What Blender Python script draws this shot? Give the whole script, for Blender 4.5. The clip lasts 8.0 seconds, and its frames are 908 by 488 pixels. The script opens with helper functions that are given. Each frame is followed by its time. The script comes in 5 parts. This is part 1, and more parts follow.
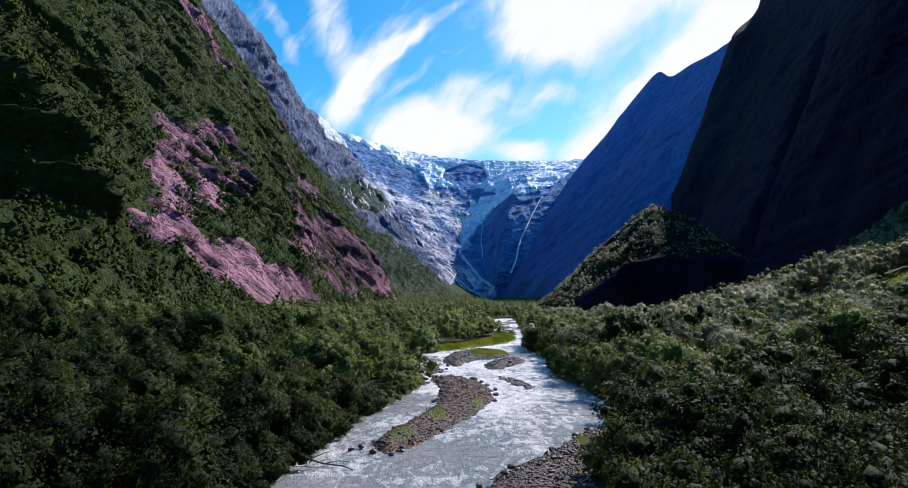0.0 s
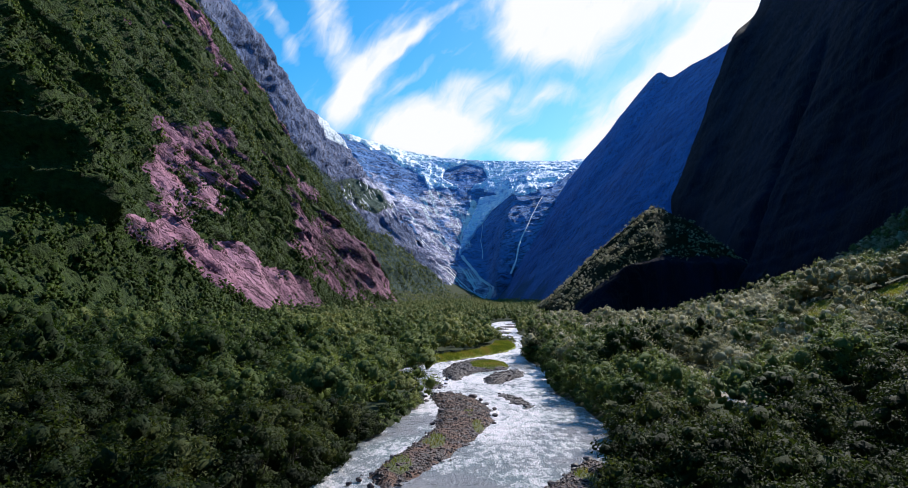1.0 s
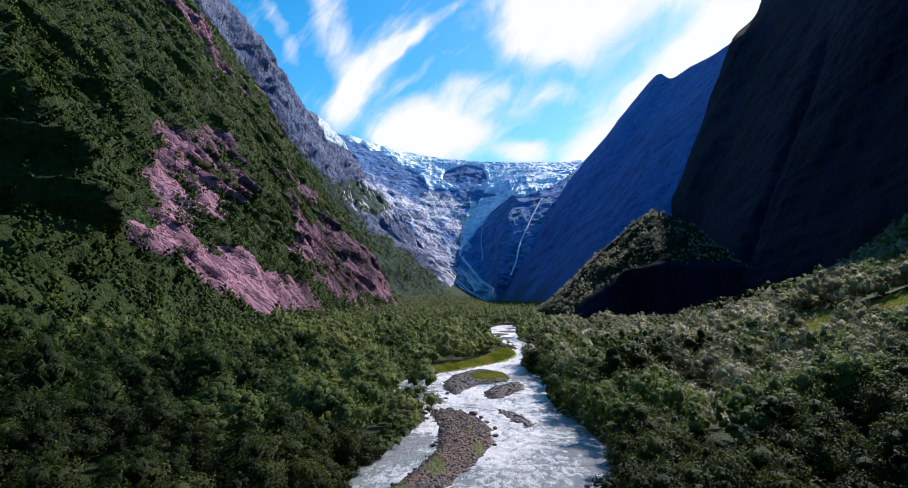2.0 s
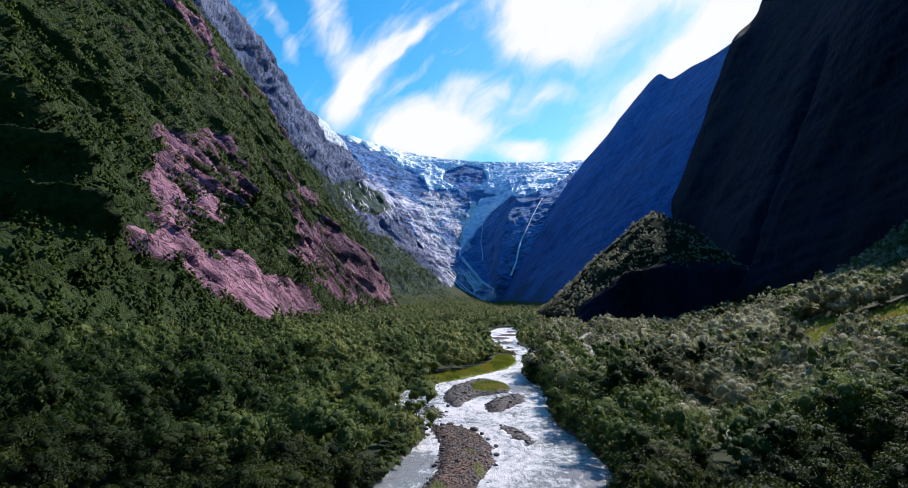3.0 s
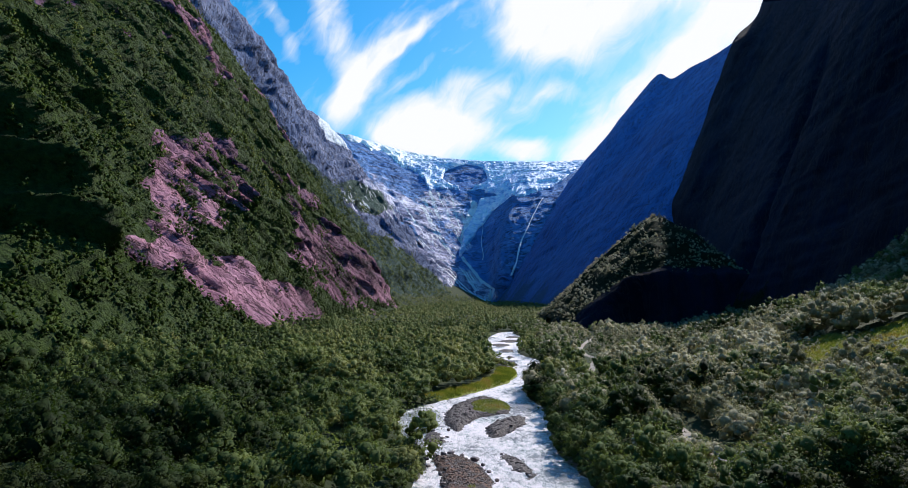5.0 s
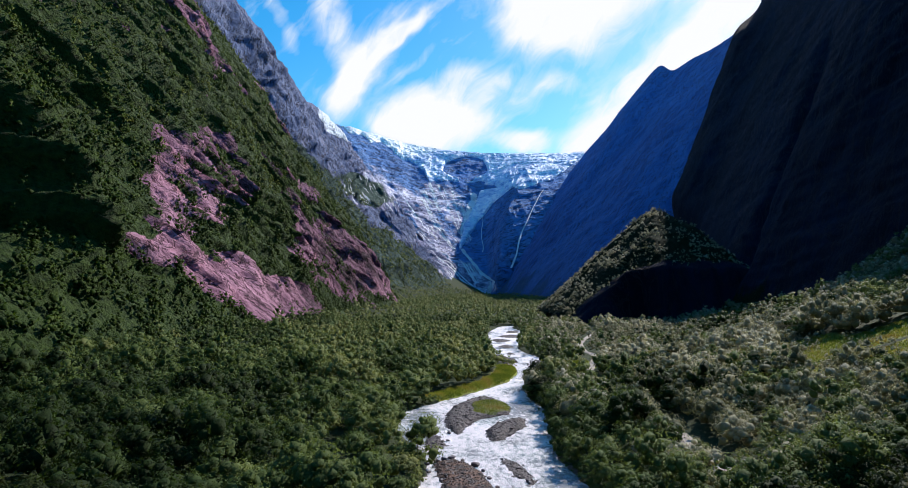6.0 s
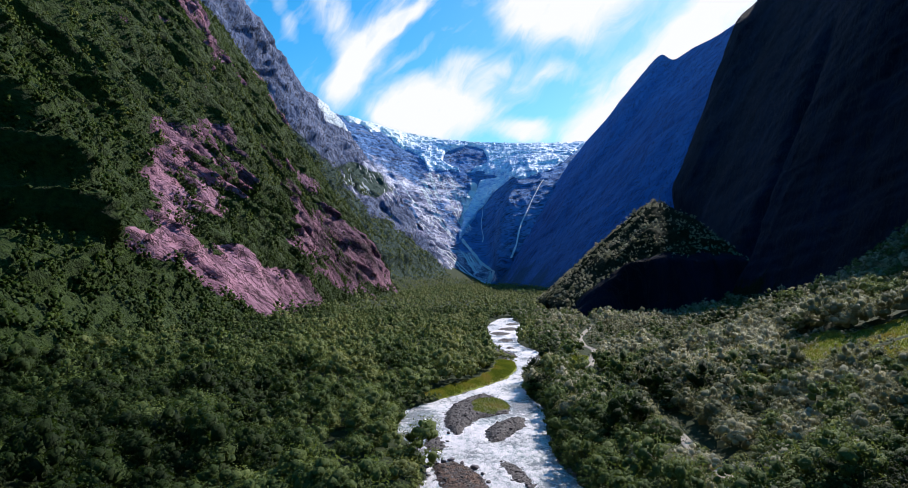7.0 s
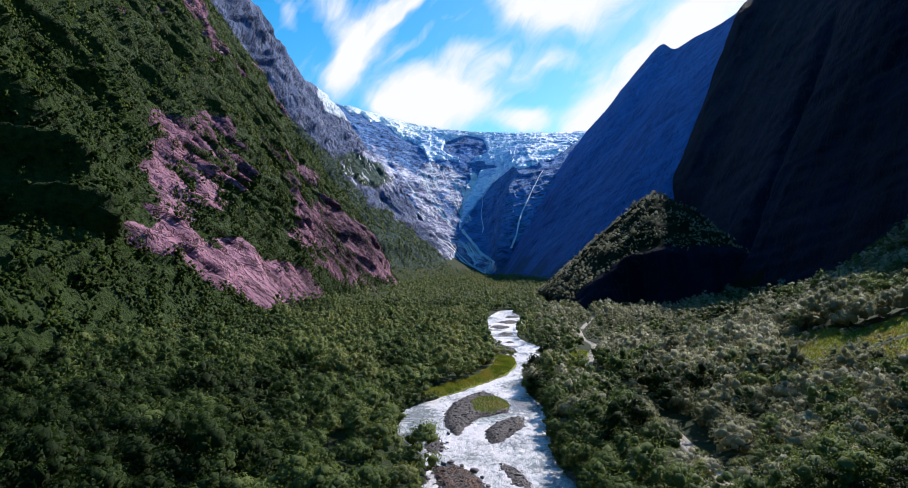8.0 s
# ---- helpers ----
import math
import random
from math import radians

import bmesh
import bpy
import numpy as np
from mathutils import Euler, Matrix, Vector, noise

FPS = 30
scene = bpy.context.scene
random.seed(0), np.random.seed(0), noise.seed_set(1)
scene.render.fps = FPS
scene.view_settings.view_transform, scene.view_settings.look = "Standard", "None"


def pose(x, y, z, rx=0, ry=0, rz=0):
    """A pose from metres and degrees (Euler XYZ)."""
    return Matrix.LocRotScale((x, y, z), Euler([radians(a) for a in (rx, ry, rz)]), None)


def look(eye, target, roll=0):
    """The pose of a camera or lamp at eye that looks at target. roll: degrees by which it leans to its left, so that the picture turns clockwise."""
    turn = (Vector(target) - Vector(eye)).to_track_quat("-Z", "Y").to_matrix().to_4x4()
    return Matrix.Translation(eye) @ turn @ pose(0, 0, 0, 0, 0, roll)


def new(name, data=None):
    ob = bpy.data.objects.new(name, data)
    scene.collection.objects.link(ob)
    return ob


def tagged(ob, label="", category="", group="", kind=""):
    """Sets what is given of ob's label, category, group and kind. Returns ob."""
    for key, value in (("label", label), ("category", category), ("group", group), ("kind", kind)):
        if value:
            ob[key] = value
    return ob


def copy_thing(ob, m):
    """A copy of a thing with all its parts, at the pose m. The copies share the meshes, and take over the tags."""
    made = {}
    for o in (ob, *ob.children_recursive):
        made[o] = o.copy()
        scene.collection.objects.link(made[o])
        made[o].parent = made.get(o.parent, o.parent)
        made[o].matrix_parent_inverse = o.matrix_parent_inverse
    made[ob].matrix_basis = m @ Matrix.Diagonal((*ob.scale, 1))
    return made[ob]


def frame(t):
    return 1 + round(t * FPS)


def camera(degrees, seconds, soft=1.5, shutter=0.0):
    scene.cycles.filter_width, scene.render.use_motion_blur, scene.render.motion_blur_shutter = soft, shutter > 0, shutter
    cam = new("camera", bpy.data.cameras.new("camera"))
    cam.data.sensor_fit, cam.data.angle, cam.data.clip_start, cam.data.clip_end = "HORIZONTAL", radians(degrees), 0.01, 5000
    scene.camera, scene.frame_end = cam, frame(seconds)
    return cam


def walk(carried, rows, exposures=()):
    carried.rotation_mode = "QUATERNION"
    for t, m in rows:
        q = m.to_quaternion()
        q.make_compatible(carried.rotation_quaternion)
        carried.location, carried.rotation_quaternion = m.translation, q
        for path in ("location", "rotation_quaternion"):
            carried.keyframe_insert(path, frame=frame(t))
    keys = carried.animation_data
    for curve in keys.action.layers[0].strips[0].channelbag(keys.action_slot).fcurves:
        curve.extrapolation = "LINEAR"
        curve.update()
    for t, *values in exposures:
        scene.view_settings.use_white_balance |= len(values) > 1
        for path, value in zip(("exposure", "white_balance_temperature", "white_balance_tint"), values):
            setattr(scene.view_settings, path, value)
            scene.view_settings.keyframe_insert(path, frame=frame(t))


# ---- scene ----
cam = camera(70.0, 8.0, soft=0.65)
PATH = [
    (0, (0.239, 0.563, 13.549), (0.238, 2.555, 13.733), -0.1),
    (0.5, (0.335, 0.642, 15.124), (0.334, 2.634, 15.308), -0.1),
    (1, (0.404, 0.673, 16.603), (0.403, 2.665, 16.786), -0.1),
    (1.5, (0.393, 0.57, 18.076), (0.392, 2.562, 18.261), -0.1),
    (3, (0.214, 0.634, 22.278), (0.213, 2.625, 22.461), -0.1),
    (3.5, (0.188, 0.753, 23.745), (0.187, 2.745, 23.928), -0.1),
    (4, (0.138, 0.708, 25.094), (0.137, 2.7, 25.276), -0.1),
    (4.5, (0.186, 0.741, 26.426), (0.184, 2.732, 26.608), -0.1),
    (6, (0.049, 0.576, 30.302), (0.047, 2.57, 30.454), -0.1),
    (6.5, (0.079, 0.537, 31.602), (0.077, 2.532, 31.737), -0.0),
    (7, (0.153, 0.56, 32.864), (0.151, 2.557, 32.983), -0.1),
    (7.5, (0.164, 0.65, 34.134), (0.162, 2.648, 34.237), -0.1),
    (8, (0.201, 0.774, 35.362), (0.199, 2.772, 35.449), -0.1),
]
walk(cam, [(t, look(eye, aim, lean)) for t, eye, aim, lean in PATH])

# ---- light ----
SUN_AZ, SUN_EL = radians(36.5), radians(37.0)
TO_SUN = Vector((math.sin(SUN_AZ) * math.cos(SUN_EL), math.cos(SUN_AZ) * math.cos(SUN_EL), math.sin(SUN_EL)))
sun = new("sun", bpy.data.lights.new("sun", "SUN"))
sun.data.energy, sun.data.angle, sun.data.color = 5.0, radians(0.6), (1.0, 0.965, 0.915)
sun.matrix_world = look(TO_SUN * 100, (0, 0, 0))
scene.view_settings.exposure = 0.0


def link(tree, a, b):
    tree.links.new(a, b)


def node(tree, kind, **values):
    """A node with its inputs set by name."""
    n = tree.nodes.new(kind)
    for key, value in values.items():
        n.inputs[key].default_value = value
    return n


def math_node(tree, op, a, b=None, c=None, clamp=False):
    n = tree.nodes.new("ShaderNodeMath")
    n.operation, n.use_clamp = op, clamp
    for i, v in enumerate((a, b, c)):
        if v is None:
            continue
        if isinstance(v, (int, float)):
            n.inputs[i].default_value = v
        else:
            link(tree, v, n.inputs[i])
    return n.outputs[0]


def ramp(tree, fac, stops):
    n = tree.nodes.new("ShaderNodeValToRGB")
    els = n.color_ramp.elements
    while len(els) < len(stops):
        els.new(0.5)
    for e, (pos, col) in zip(els, stops):
        e.position = pos
        e.color = (col, col, col, 1) if isinstance(col, (int, float)) else (*col, 1)
    link(tree, fac, n.inputs[0])
    return n.outputs[0]


def noise_tex(tree, vec, scale, detail=5.0, rough=0.55, distortion=0.0):
    n = node(tree, "ShaderNodeTexNoise", Scale=scale, Detail=detail, Roughness=rough, Distortion=distortion)
    if vec is not None:
        link(tree, vec, n.inputs["Vector"])
    return n.outputs["Fac"]


def mapped(tree, vec, scale=(1, 1, 1), rot=(0, 0, 0)):
    n = tree.nodes.new("ShaderNodeMapping")
    n.inputs["Scale"].default_value = scale
    n.inputs["Rotation"].default_value = [radians(a) for a in rot]
    link(tree, vec, n.inputs["Vector"])
    return n.outputs[0]


def mix(tree, fac, a, b, blend="MIX"):
    n = tree.nodes.new("ShaderNodeMix")
    n.data_type, n.blend_type = "RGBA", blend
    for sock, v in ((n.inputs[0], fac), (n.inputs[6], a), (n.inputs[7], b)):
        if isinstance(v, (int, float)):
            sock.default_value = v
        elif isinstance(v, tuple):
            sock.default_value = (*v, 1)
        else:
            link(tree, v, sock)
    return n.outputs[2]


# Sky: clear blue with drifting cirrus and bright cumulus, brightest towards the sun.
world = bpy.data.worlds.new("world")
scene.world = world
world.use_nodes = True
wt = world.node_tree
wt.nodes.clear()
sky = node(wt, "ShaderNodeTexSky")
sky.sky_type, sky.sun_disc, sky.sun_elevation, sky.sun_rotation = "NISHITA", False, SUN_EL, SUN_AZ
sky.air_density, sky.dust_density, sky.ozone_density = 1.0, 0.4, 2.5
sky_blue = node(wt, "ShaderNodeHueSaturation", Saturation=1.5, Value=2.1, Hue=0.492)
link(wt, sky.outputs[0], sky_blue.inputs["Color"])
way = node(wt, "ShaderNodeTexCoord").outputs["Generated"]


def sky_axis(vector):
    n = node(wt, "ShaderNodeVectorMath")
    n.operation = "DOT_PRODUCT"
    link(wt, way, n.inputs[0])
    n.inputs[1].default_value = vector
    return n.outputs["Value"]


# The sky over the valley head as a plane: to the right and upwards, in parts of the distance.
TILT = radians(5.3)
ahead = math_node(wt, "MAXIMUM", sky_axis((0, math.cos(TILT), math.sin(TILT))), 0.05)
plane = node(wt, "ShaderNodeCombineXYZ")
link(wt, math_node(wt, "DIVIDE", sky_axis((1, 0, 0)), ahead), plane.inputs[0])
link(wt, math_node(wt, "DIVIDE", sky_axis((0, -math.sin(TILT), math.cos(TILT))), ahead), plane.inputs[1])
drift = node(wt, "ShaderNodeTexNoise", Scale=7.0, Detail=3.0, Roughness=0.5)
link(wt, plane.outputs[0], drift.inputs["Vector"])
bend = node(wt, "ShaderNodeVectorMath")
bend.operation = "MULTIPLY_ADD"
link(wt, drift.outputs["Color"], bend.inputs[0])
bend.inputs[1].default_value, bend.inputs[2].default_value = (0.06, 0.06, 0), (-0.03, -0.03, 0)
curled = node(wt, "ShaderNodeVectorMath")
link(wt, plane.outputs[0], curled.inputs[0])
link(wt, bend.outputs[0], curled.inputs[1])


def cloud_stroke(x, y, half_length, half_width, turn, weight):
    """One soft brush of cloud, fading from its middle line outwards."""
    n = node(wt, "ShaderNodeMapping")
    n.vector_type = "TEXTURE"
    n.inputs["Location"].default_value = (x, y, 0)
    n.inputs["Rotation"].default_value = (0, 0, radians(turn))
    n.inputs["Scale"].default_value = (half_length, half_width, 1)
    link(wt, curled.outputs[0], n.inputs["Vector"])
    d = node(wt, "ShaderNodeVectorMath")
    d.operation = "LENGTH"
    link(wt, n.outputs[0], d.inputs[0])
    r = node(wt, "ShaderNodeMapRange")
    r.interpolation_type = "SMOOTHSTEP"
    link(wt, d.outputs["Value"], r.inputs["Value"])
    r.inputs["From Min"].default_value, r.inputs["From Max"].default_value = 1.35, 0.25
    r.inputs["To Max"].default_value = weight
    return r.outputs["Result"]


CLOUDS = ((-0.273, 0.335, 0.07, 0.016, 112, 0.40), (-0.185, 0.345, 0.12, 0.034, 103, 0.55), (-0.135, 0.265, 0.115, 0.034, 47, 0.62), (-0.17, 0.205, 0.05, 0.026, 60, 0.50),
          (-0.09, 0.305, 0.05, 0.014, 20, 0.34), (-0.035, 0.335, 0.08, 0.010, 38, 0.34), (0.0, 0.232, 0.10, 0.026, 14, 0.42), (0.07, 0.225, 0.07, 0.03, -20, 0.34), (-0.03, 0.17, 0.11, 0.054, 0, 1.1), (-0.08, 0.150, 0.06, 0.024, -12, 0.7),
          (0.108, 0.138, 0.048, 0.021, 0, 0.8), (0.21, 0.135, 0.05, 0.032, 35, 0.7), (0.155, 0.345, 0.11, 0.08, -14, 1.1), (0.28, 0.41, 0.2, 0.07, 0, 0.85),
          (0.325, 0.235, 0.20, 0.064, 43, 0.95), (-0.10, 0.29, 0.08, 0.010, 42, 0.4), (-0.165, 0.245, 0.06, 0.012, 62, 0.36), (-0.07, 0.255, 0.07, 0.009, 34, 0.34), (0.43, 0.35, 0.16, 0.04, 45, 0.6), (0.15, 0.232, 0.045, 0.022, 0, 0.4), (0.09, 0.30, 0.05, 0.022, 40, 0.4))
banks = None
for row in CLOUDS:
    b = cloud_stroke(*row)
    banks = b if banks is None else math_node(wt, "ADD", banks, b)
banks = math_node(wt, "MINIMUM", banks, 1.0)
combed = mapped(wt, mapped(wt, curled.outputs[0], (1, 1, 1), (0, 0, -50)), (0.32, 1.0, 1.0))
puffs = noise_tex(wt, curled.outputs[0], 13.0, 8.0, 0.6, 0.4)
wisps = noise_tex(wt, combed, 30.0, 8.0, 0.62, 0.7)
cloud = math_node(wt, "ADD", math_node(wt, "MULTIPLY", puffs, 0.6), math_node(wt, "MULTIPLY", wisps, 1.15))
cloud = math_node(wt, "ADD", math_node(wt, "SUBTRACT", cloud, 0.875), banks)
cover = ramp(wt, cloud, ((0.05, 0.0), (0.34, 0.28), (0.6, 0.72), (0.88, 1.0)))
sky_mix = mix(wt, cover, sky_blue.outputs[0], (11.5, 11.7, 12.0))
bg = node(wt, "ShaderNodeBackground", Strength=0.085)
link(wt, sky_mix, bg.inputs["Color"])
link(wt, bg.outputs[0], node(wt, "ShaderNodeOutputWorld").inputs["Surface"])


# ---- materials ----
def material(name):
    m = bpy.data.materials.new(name)
    m.use_nodes = True
    t = m.node_tree
    return m, t, t.nodes["Principled BSDF"]


def position(t):
    return node(t, "ShaderNodeNewGeometry").outputs["Position"]


def attribute(t, name):
    n = node(t, "ShaderNodeAttribute")
    n.attribute_name = name
    return n.outputs["Fac"]


def bump(t, b, height, strength, distance):
    n = node(t, "ShaderNodeBump", Strength=strength, Distance=distance)
    link(t, height, n.inputs["Height"])
    link(t, n.outputs[0], b.inputs["Normal"])


def rock_material(name, dark, mid, light, grain, tilt, veg=((0.016, 0.036, 0.004), (0.052, 0.088, 0.012)), water=0.0, stretch=(0.42, 0.42, 1.35), relief=0.9, pale=None, gloss=0.2):
    """Layered mountain rock; the attribute green says where turf grows on it, white where water or snow runs, pale
    where slabs are coloured sunlit.
    """
    m, t, b = material(name)
    p = position(t)
    strata = mapped(t, mapped(t, p, (1, 1, 1), (tilt, 0, 0)), stretch)
    n1 = noise_tex(t, strata, grain, 8, 0.7, 0.6)
    n2 = noise_tex(t, p, grain * 0.16, 4, 0.5)
    n3 = noise_tex(t, p, grain * 6, 5, 0.6)
    v = math_node(t, "ADD", math_node(t, "MULTIPLY", n1, 0.6), math_node(t, "MULTIPLY", n2, 0.4))
    col = ramp(t, v, ((0.40, dark), (0.49, mid), (0.60, light)))
    col = mix(t, 0.35, col, ramp(t, n3, ((0.35, 0.25), (0.65, 0.9))), "MULTIPLY")
    crack = math_node(t, "ABSOLUTE", math_node(t, "SUBTRACT", noise_tex(t, strata, grain * 2.3, 6, 0.6, 1.0), 0.5))
    cracks = ramp(t, crack, ((0.0, 1.0), (0.03, 0.0)))
    col = mix(t, math_node(t, "MULTIPLY", cracks, 0.8), col, (0.03, 0.025, 0.03))
    if pale:
        lit_slabs = ramp(t, v, ((0.42, pale[0]), (0.50, pale[1]), (0.57, pale[2])))
        lit_slabs = mix(t, math_node(t, "MULTIPLY", cracks, 0.6), lit_slabs, (0.05, 0.05, 0.09))
        bare = math_node(t, "ADD", attribute(t, "pale"), math_node(t, "MULTIPLY", math_node(t, "SUBTRACT", n1, 0.5), 0.9))
        col = mix(t, ramp(t, bare, ((0.35, 0.0), (0.65, 1.0))), col, lit_slabs)
    leafy = noise_tex(t, p, 0.35, 6, 0.65)
    turf = ramp(t, leafy, ((0.35, veg[0]), (0.65, veg[1])))
    edge = math_node(t, "ADD", attribute(t, "green"), math_node(t, "MULTIPLY", math_node(t, "SUBTRACT", noise_tex(t, p, 0.25, 6, 0.7), 0.5), 0.9))
    cover = ramp(t, edge, ((0.45, 0.0), (0.55, 1.0)))
    col = mix(t, cover, col, turf)
    if water:
        wash = math_node(t, "ADD", attribute(t, "white"), math_node(t, "MULTIPLY", math_node(t, "SUBTRACT", n3, 0.5), water))
        col = mix(t, ramp(t, wash, ((0.5, 0.0), (0.6, 1.0))), col, (0.82, 0.84, 0.88))
    link(t, col, b.inputs["Base Color"])
    b.inputs["Roughness"].default_value = 0.85
    b.inputs["Specular IOR Level"].default_value = gloss
    h = math_node(t, "SUBTRACT", math_node(t, "ADD", n1, math_node(t, "MULTIPLY", n3, 0.25)), math_node(t, "MULTIPLY", cracks, 0.3))
    h = mix(t, cover, h, leafy)
    bump(t, b, h, relief, 1.2 / (grain * 6))
    return m


M_PINK = rock_material("pink_gneiss", (0.06, 0.026, 0.045), (0.25, 0.105, 0.172), (0.55, 0.27, 0.375), 0.038, 35)
# Slab colours with the sunlight on them painted in.
LIT_GNEISS = ((0.05, 0.075, 0.18), (0.36, 0.35, 0.52), (0.86, 0.80, 0.92))
# Rock and turf are tinted blue for the haze on the far western wall.
M_GREY = rock_material("hazed_grey_gneiss", (0.036, 0.07, 0.18), (0.10, 0.14, 0.28), (0.23, 0.25, 0.39), 0.02, 20, ((0.03, 0.068, 0.055), (0.07, 0.12, 0.09)), 1.3, (1.5, 1.5, 0.28), 1.0, pale=LIT_GNEISS)
# Near-black base colour: the deep shade of the eastern cliffs is painted in.
M_DARK = rock_material("shaded_gneiss", (0.0025, 0.005, 0.014), (0.005, 0.010, 0.026), (0.010, 0.018, 0.044), 0.03, 10, ((0.005, 0.011, 0.005), (0.015, 0.026, 0.010)), 0.0, (1.2, 1.2, 0.3), 0.6, gloss=0.04)
# Saturated blue in rock and turf stands in for distance haze.
M_FAR = rock_material("hazed_gneiss", (0.026, 0.098, 0.32), (0.042, 0.145, 0.44), (0.07, 0.19, 0.52), 0.02, 10, ((0.02, 0.07, 0.16), (0.035, 0.10, 0.20)), 0.0, (1.2, 1.2, 0.3), 0.45)
# Blue rock colours carry valley-head haze, and shade where pale is zero.
M_HEAD = rock_material("hazed_polished_rock", (0.055, 0.18, 0.48), (0.09, 0.25, 0.58), (0.15, 0.33, 0.66), 0.014, 30, water=1.5, pale=LIT_GNEISS)


def ground_material():
    m, t, b = material("valley_soil")
    p = position(t)
    n1, n2, n3 = noise_tex(t, p, 0.06, 5), noise_tex(t, p, 0.9, 6, 0.65), noise_tex(t, p, 7, 4)
    soil = ramp(t, n2, ((0.3, (0.018, 0.024, 0.010)), (0.55, (0.035, 0.05, 0.016)), (0.75, (0.06, 0.065, 0.028))))
    grass = mix(t, ramp(t, n1, ((0.4, 0.0), (0.6, 1.0))), ramp(t, n2, ((0.3, (0.15, 0.19, 0.025)), (0.7, (0.30, 0.33, 0.05)))), ramp(t, n2, ((0.3, (0.14, 0.13, 0.04)), (0.7, (0.28, 0.25, 0.07)))))
    pebbly = ramp(t, n3, ((0.3, (0.07, 0.06, 0.06)), (0.55, (0.19, 0.165, 0.165)), (0.75, (0.33, 0.30, 0.30))))
    wobble = math_node(t, "MULTIPLY", math_node(t, "SUBTRACT", n2, 0.5), 0.7)
    g = ramp(t, math_node(t, "ADD", attribute(t, "meadow"), wobble), ((0.2, 0.0), (0.4, 1.0)))
    s = ramp(t, math_node(t, "ADD", attribute(t, "gravel"), wobble), ((0.42, 0.0), (0.58, 1.0)))
    col = mix(t, s, mix(t, g, soil, grass), pebbly)
    link(t, col, b.inputs["Base Color"])
    b.inputs["Roughness"].default_value = 0.95
    b.inputs["Specular IOR Level"].default_value = 0.2
    bump(t, b, math_node(t, "ADD", n2, math_node(t, "MULTIPLY", n3, 0.3)), 0.8, 0.25)
    return m


def gravel_material():
    m, t, b = material("river_gravel")
    p = position(t)
    v = node(t, "ShaderNodeTexVoronoi", Scale=2.6)
    link(t, p, v.inputs["Vector"])
    n1, n2 = noise_tex(t, p, 0.5, 5), noise_tex(t, p, 9, 5)
    col = ramp(t, v.outputs["Color"], ((0.15, (0.02, 0.015, 0.016)), (0.5, (0.07, 0.05, 0.05)), (0.9, (0.20, 0.155, 0.155))))
    col = mix(t, math_node(t, "MULTIPLY", ramp(t, n1, ((0.42, 0.0), (0.56, 0.85))), attribute(t, "rust")), col, (0.19, 0.085, 0.05))
    turf = math_node(t, "ADD", attribute(t, "meadow"), math_node(t, "MULTIPLY", math_node(t, "SUBTRACT", n2, 0.5), 0.6))
    col = mix(t, ramp(t, turf, ((0.42, 0.0), (0.58, 1.0))), col, ramp(t, n2, ((0.3, (0.05, 0.06, 0.018)), (0.7, (0.13, 0.13, 0.036)))))
    link(t, col, b.inputs["Base Color"])
    b.inputs["Roughness"].default_value = 0.8
    bump(t, b, math_node(t, "ADD", v.outputs["Distance"], n2), 0.9, 0.2)
    return m


def stone_material(name, stops):
    m, t, b = material(name)
    info = node(t, "ShaderNodeObjectInfo").outputs["Random"]
    isl = node(t, "ShaderNodeNewGeometry").outputs["Random Per Island"]
    p = position(t)
    n = noise_tex(t, p, 6, 6, 0.6)
    v = math_node(t, "FRACT", math_node(t, "ADD", info, isl))
    col = ramp(t, v, stops)
    col = mix(t, 0.5, col, ramp(t, n, ((0.3, 0.35), (0.7, 1.0))), "MULTIPLY")
    link(t, col, b.inputs["Base Color"])
    b.inputs["Roughness"].default_value = 0.6
    bump(t, b, n, 0.5, 0.05)
    return m


def water_material():
    m, t, b = material("glacial_water")
    p = position(t)
    flow = mapped(t, p, (1.0, 0.5, 1.0))
    n1 = noise_tex(t, flow, 0.95, 8, 0.7, 0.5)
    n2 = noise_tex(t, p, 0.09, 3, 0.5)
    n3 = noise_tex(t, flow, 4.5, 5, 0.7, 0.3)
    f = math_node(t, "ADD", math_node(t, "MULTIPLY", math_node(t, "SUBTRACT", n1, 0.11), 0.8), math_node(t, "MULTIPLY", math_node(t, "SUBTRACT", n2, 0.2), 0.58))
    f = math_node(t, "ADD", f, math_node(t, "MULTIPLY", math_node(t, "SUBTRACT", n3, 0.2), 0.4))
    f = math_node(t, "ADD", f, math_node(t, "MULTIPLY", attribute(t, "rapid"), 0.3))
    foam = ramp(t, f, ((0.65, 0.0), (0.74, 0.45), (0.84, 1.0)))
    col = mix(t, foam, ramp(t, n2, ((0.35, (0.42, 0.41, 0.44)), (0.65, (0.30, 0.37, 0.39)))), (0.97, 0.89, 0.93))
    link(t, col, b.inputs["Base Color"])
    link(t, ramp(t, foam, ((0.0, 0.12), (1.0, 0.75))), b.inputs["Roughness"])
    b.inputs["IOR"].default_value = 1.33
    bump(t, b, math_node(t, "ADD", n1, math_node(t, "MULTIPLY", n3, 0.5)), 1.0, 0.5)
    return m


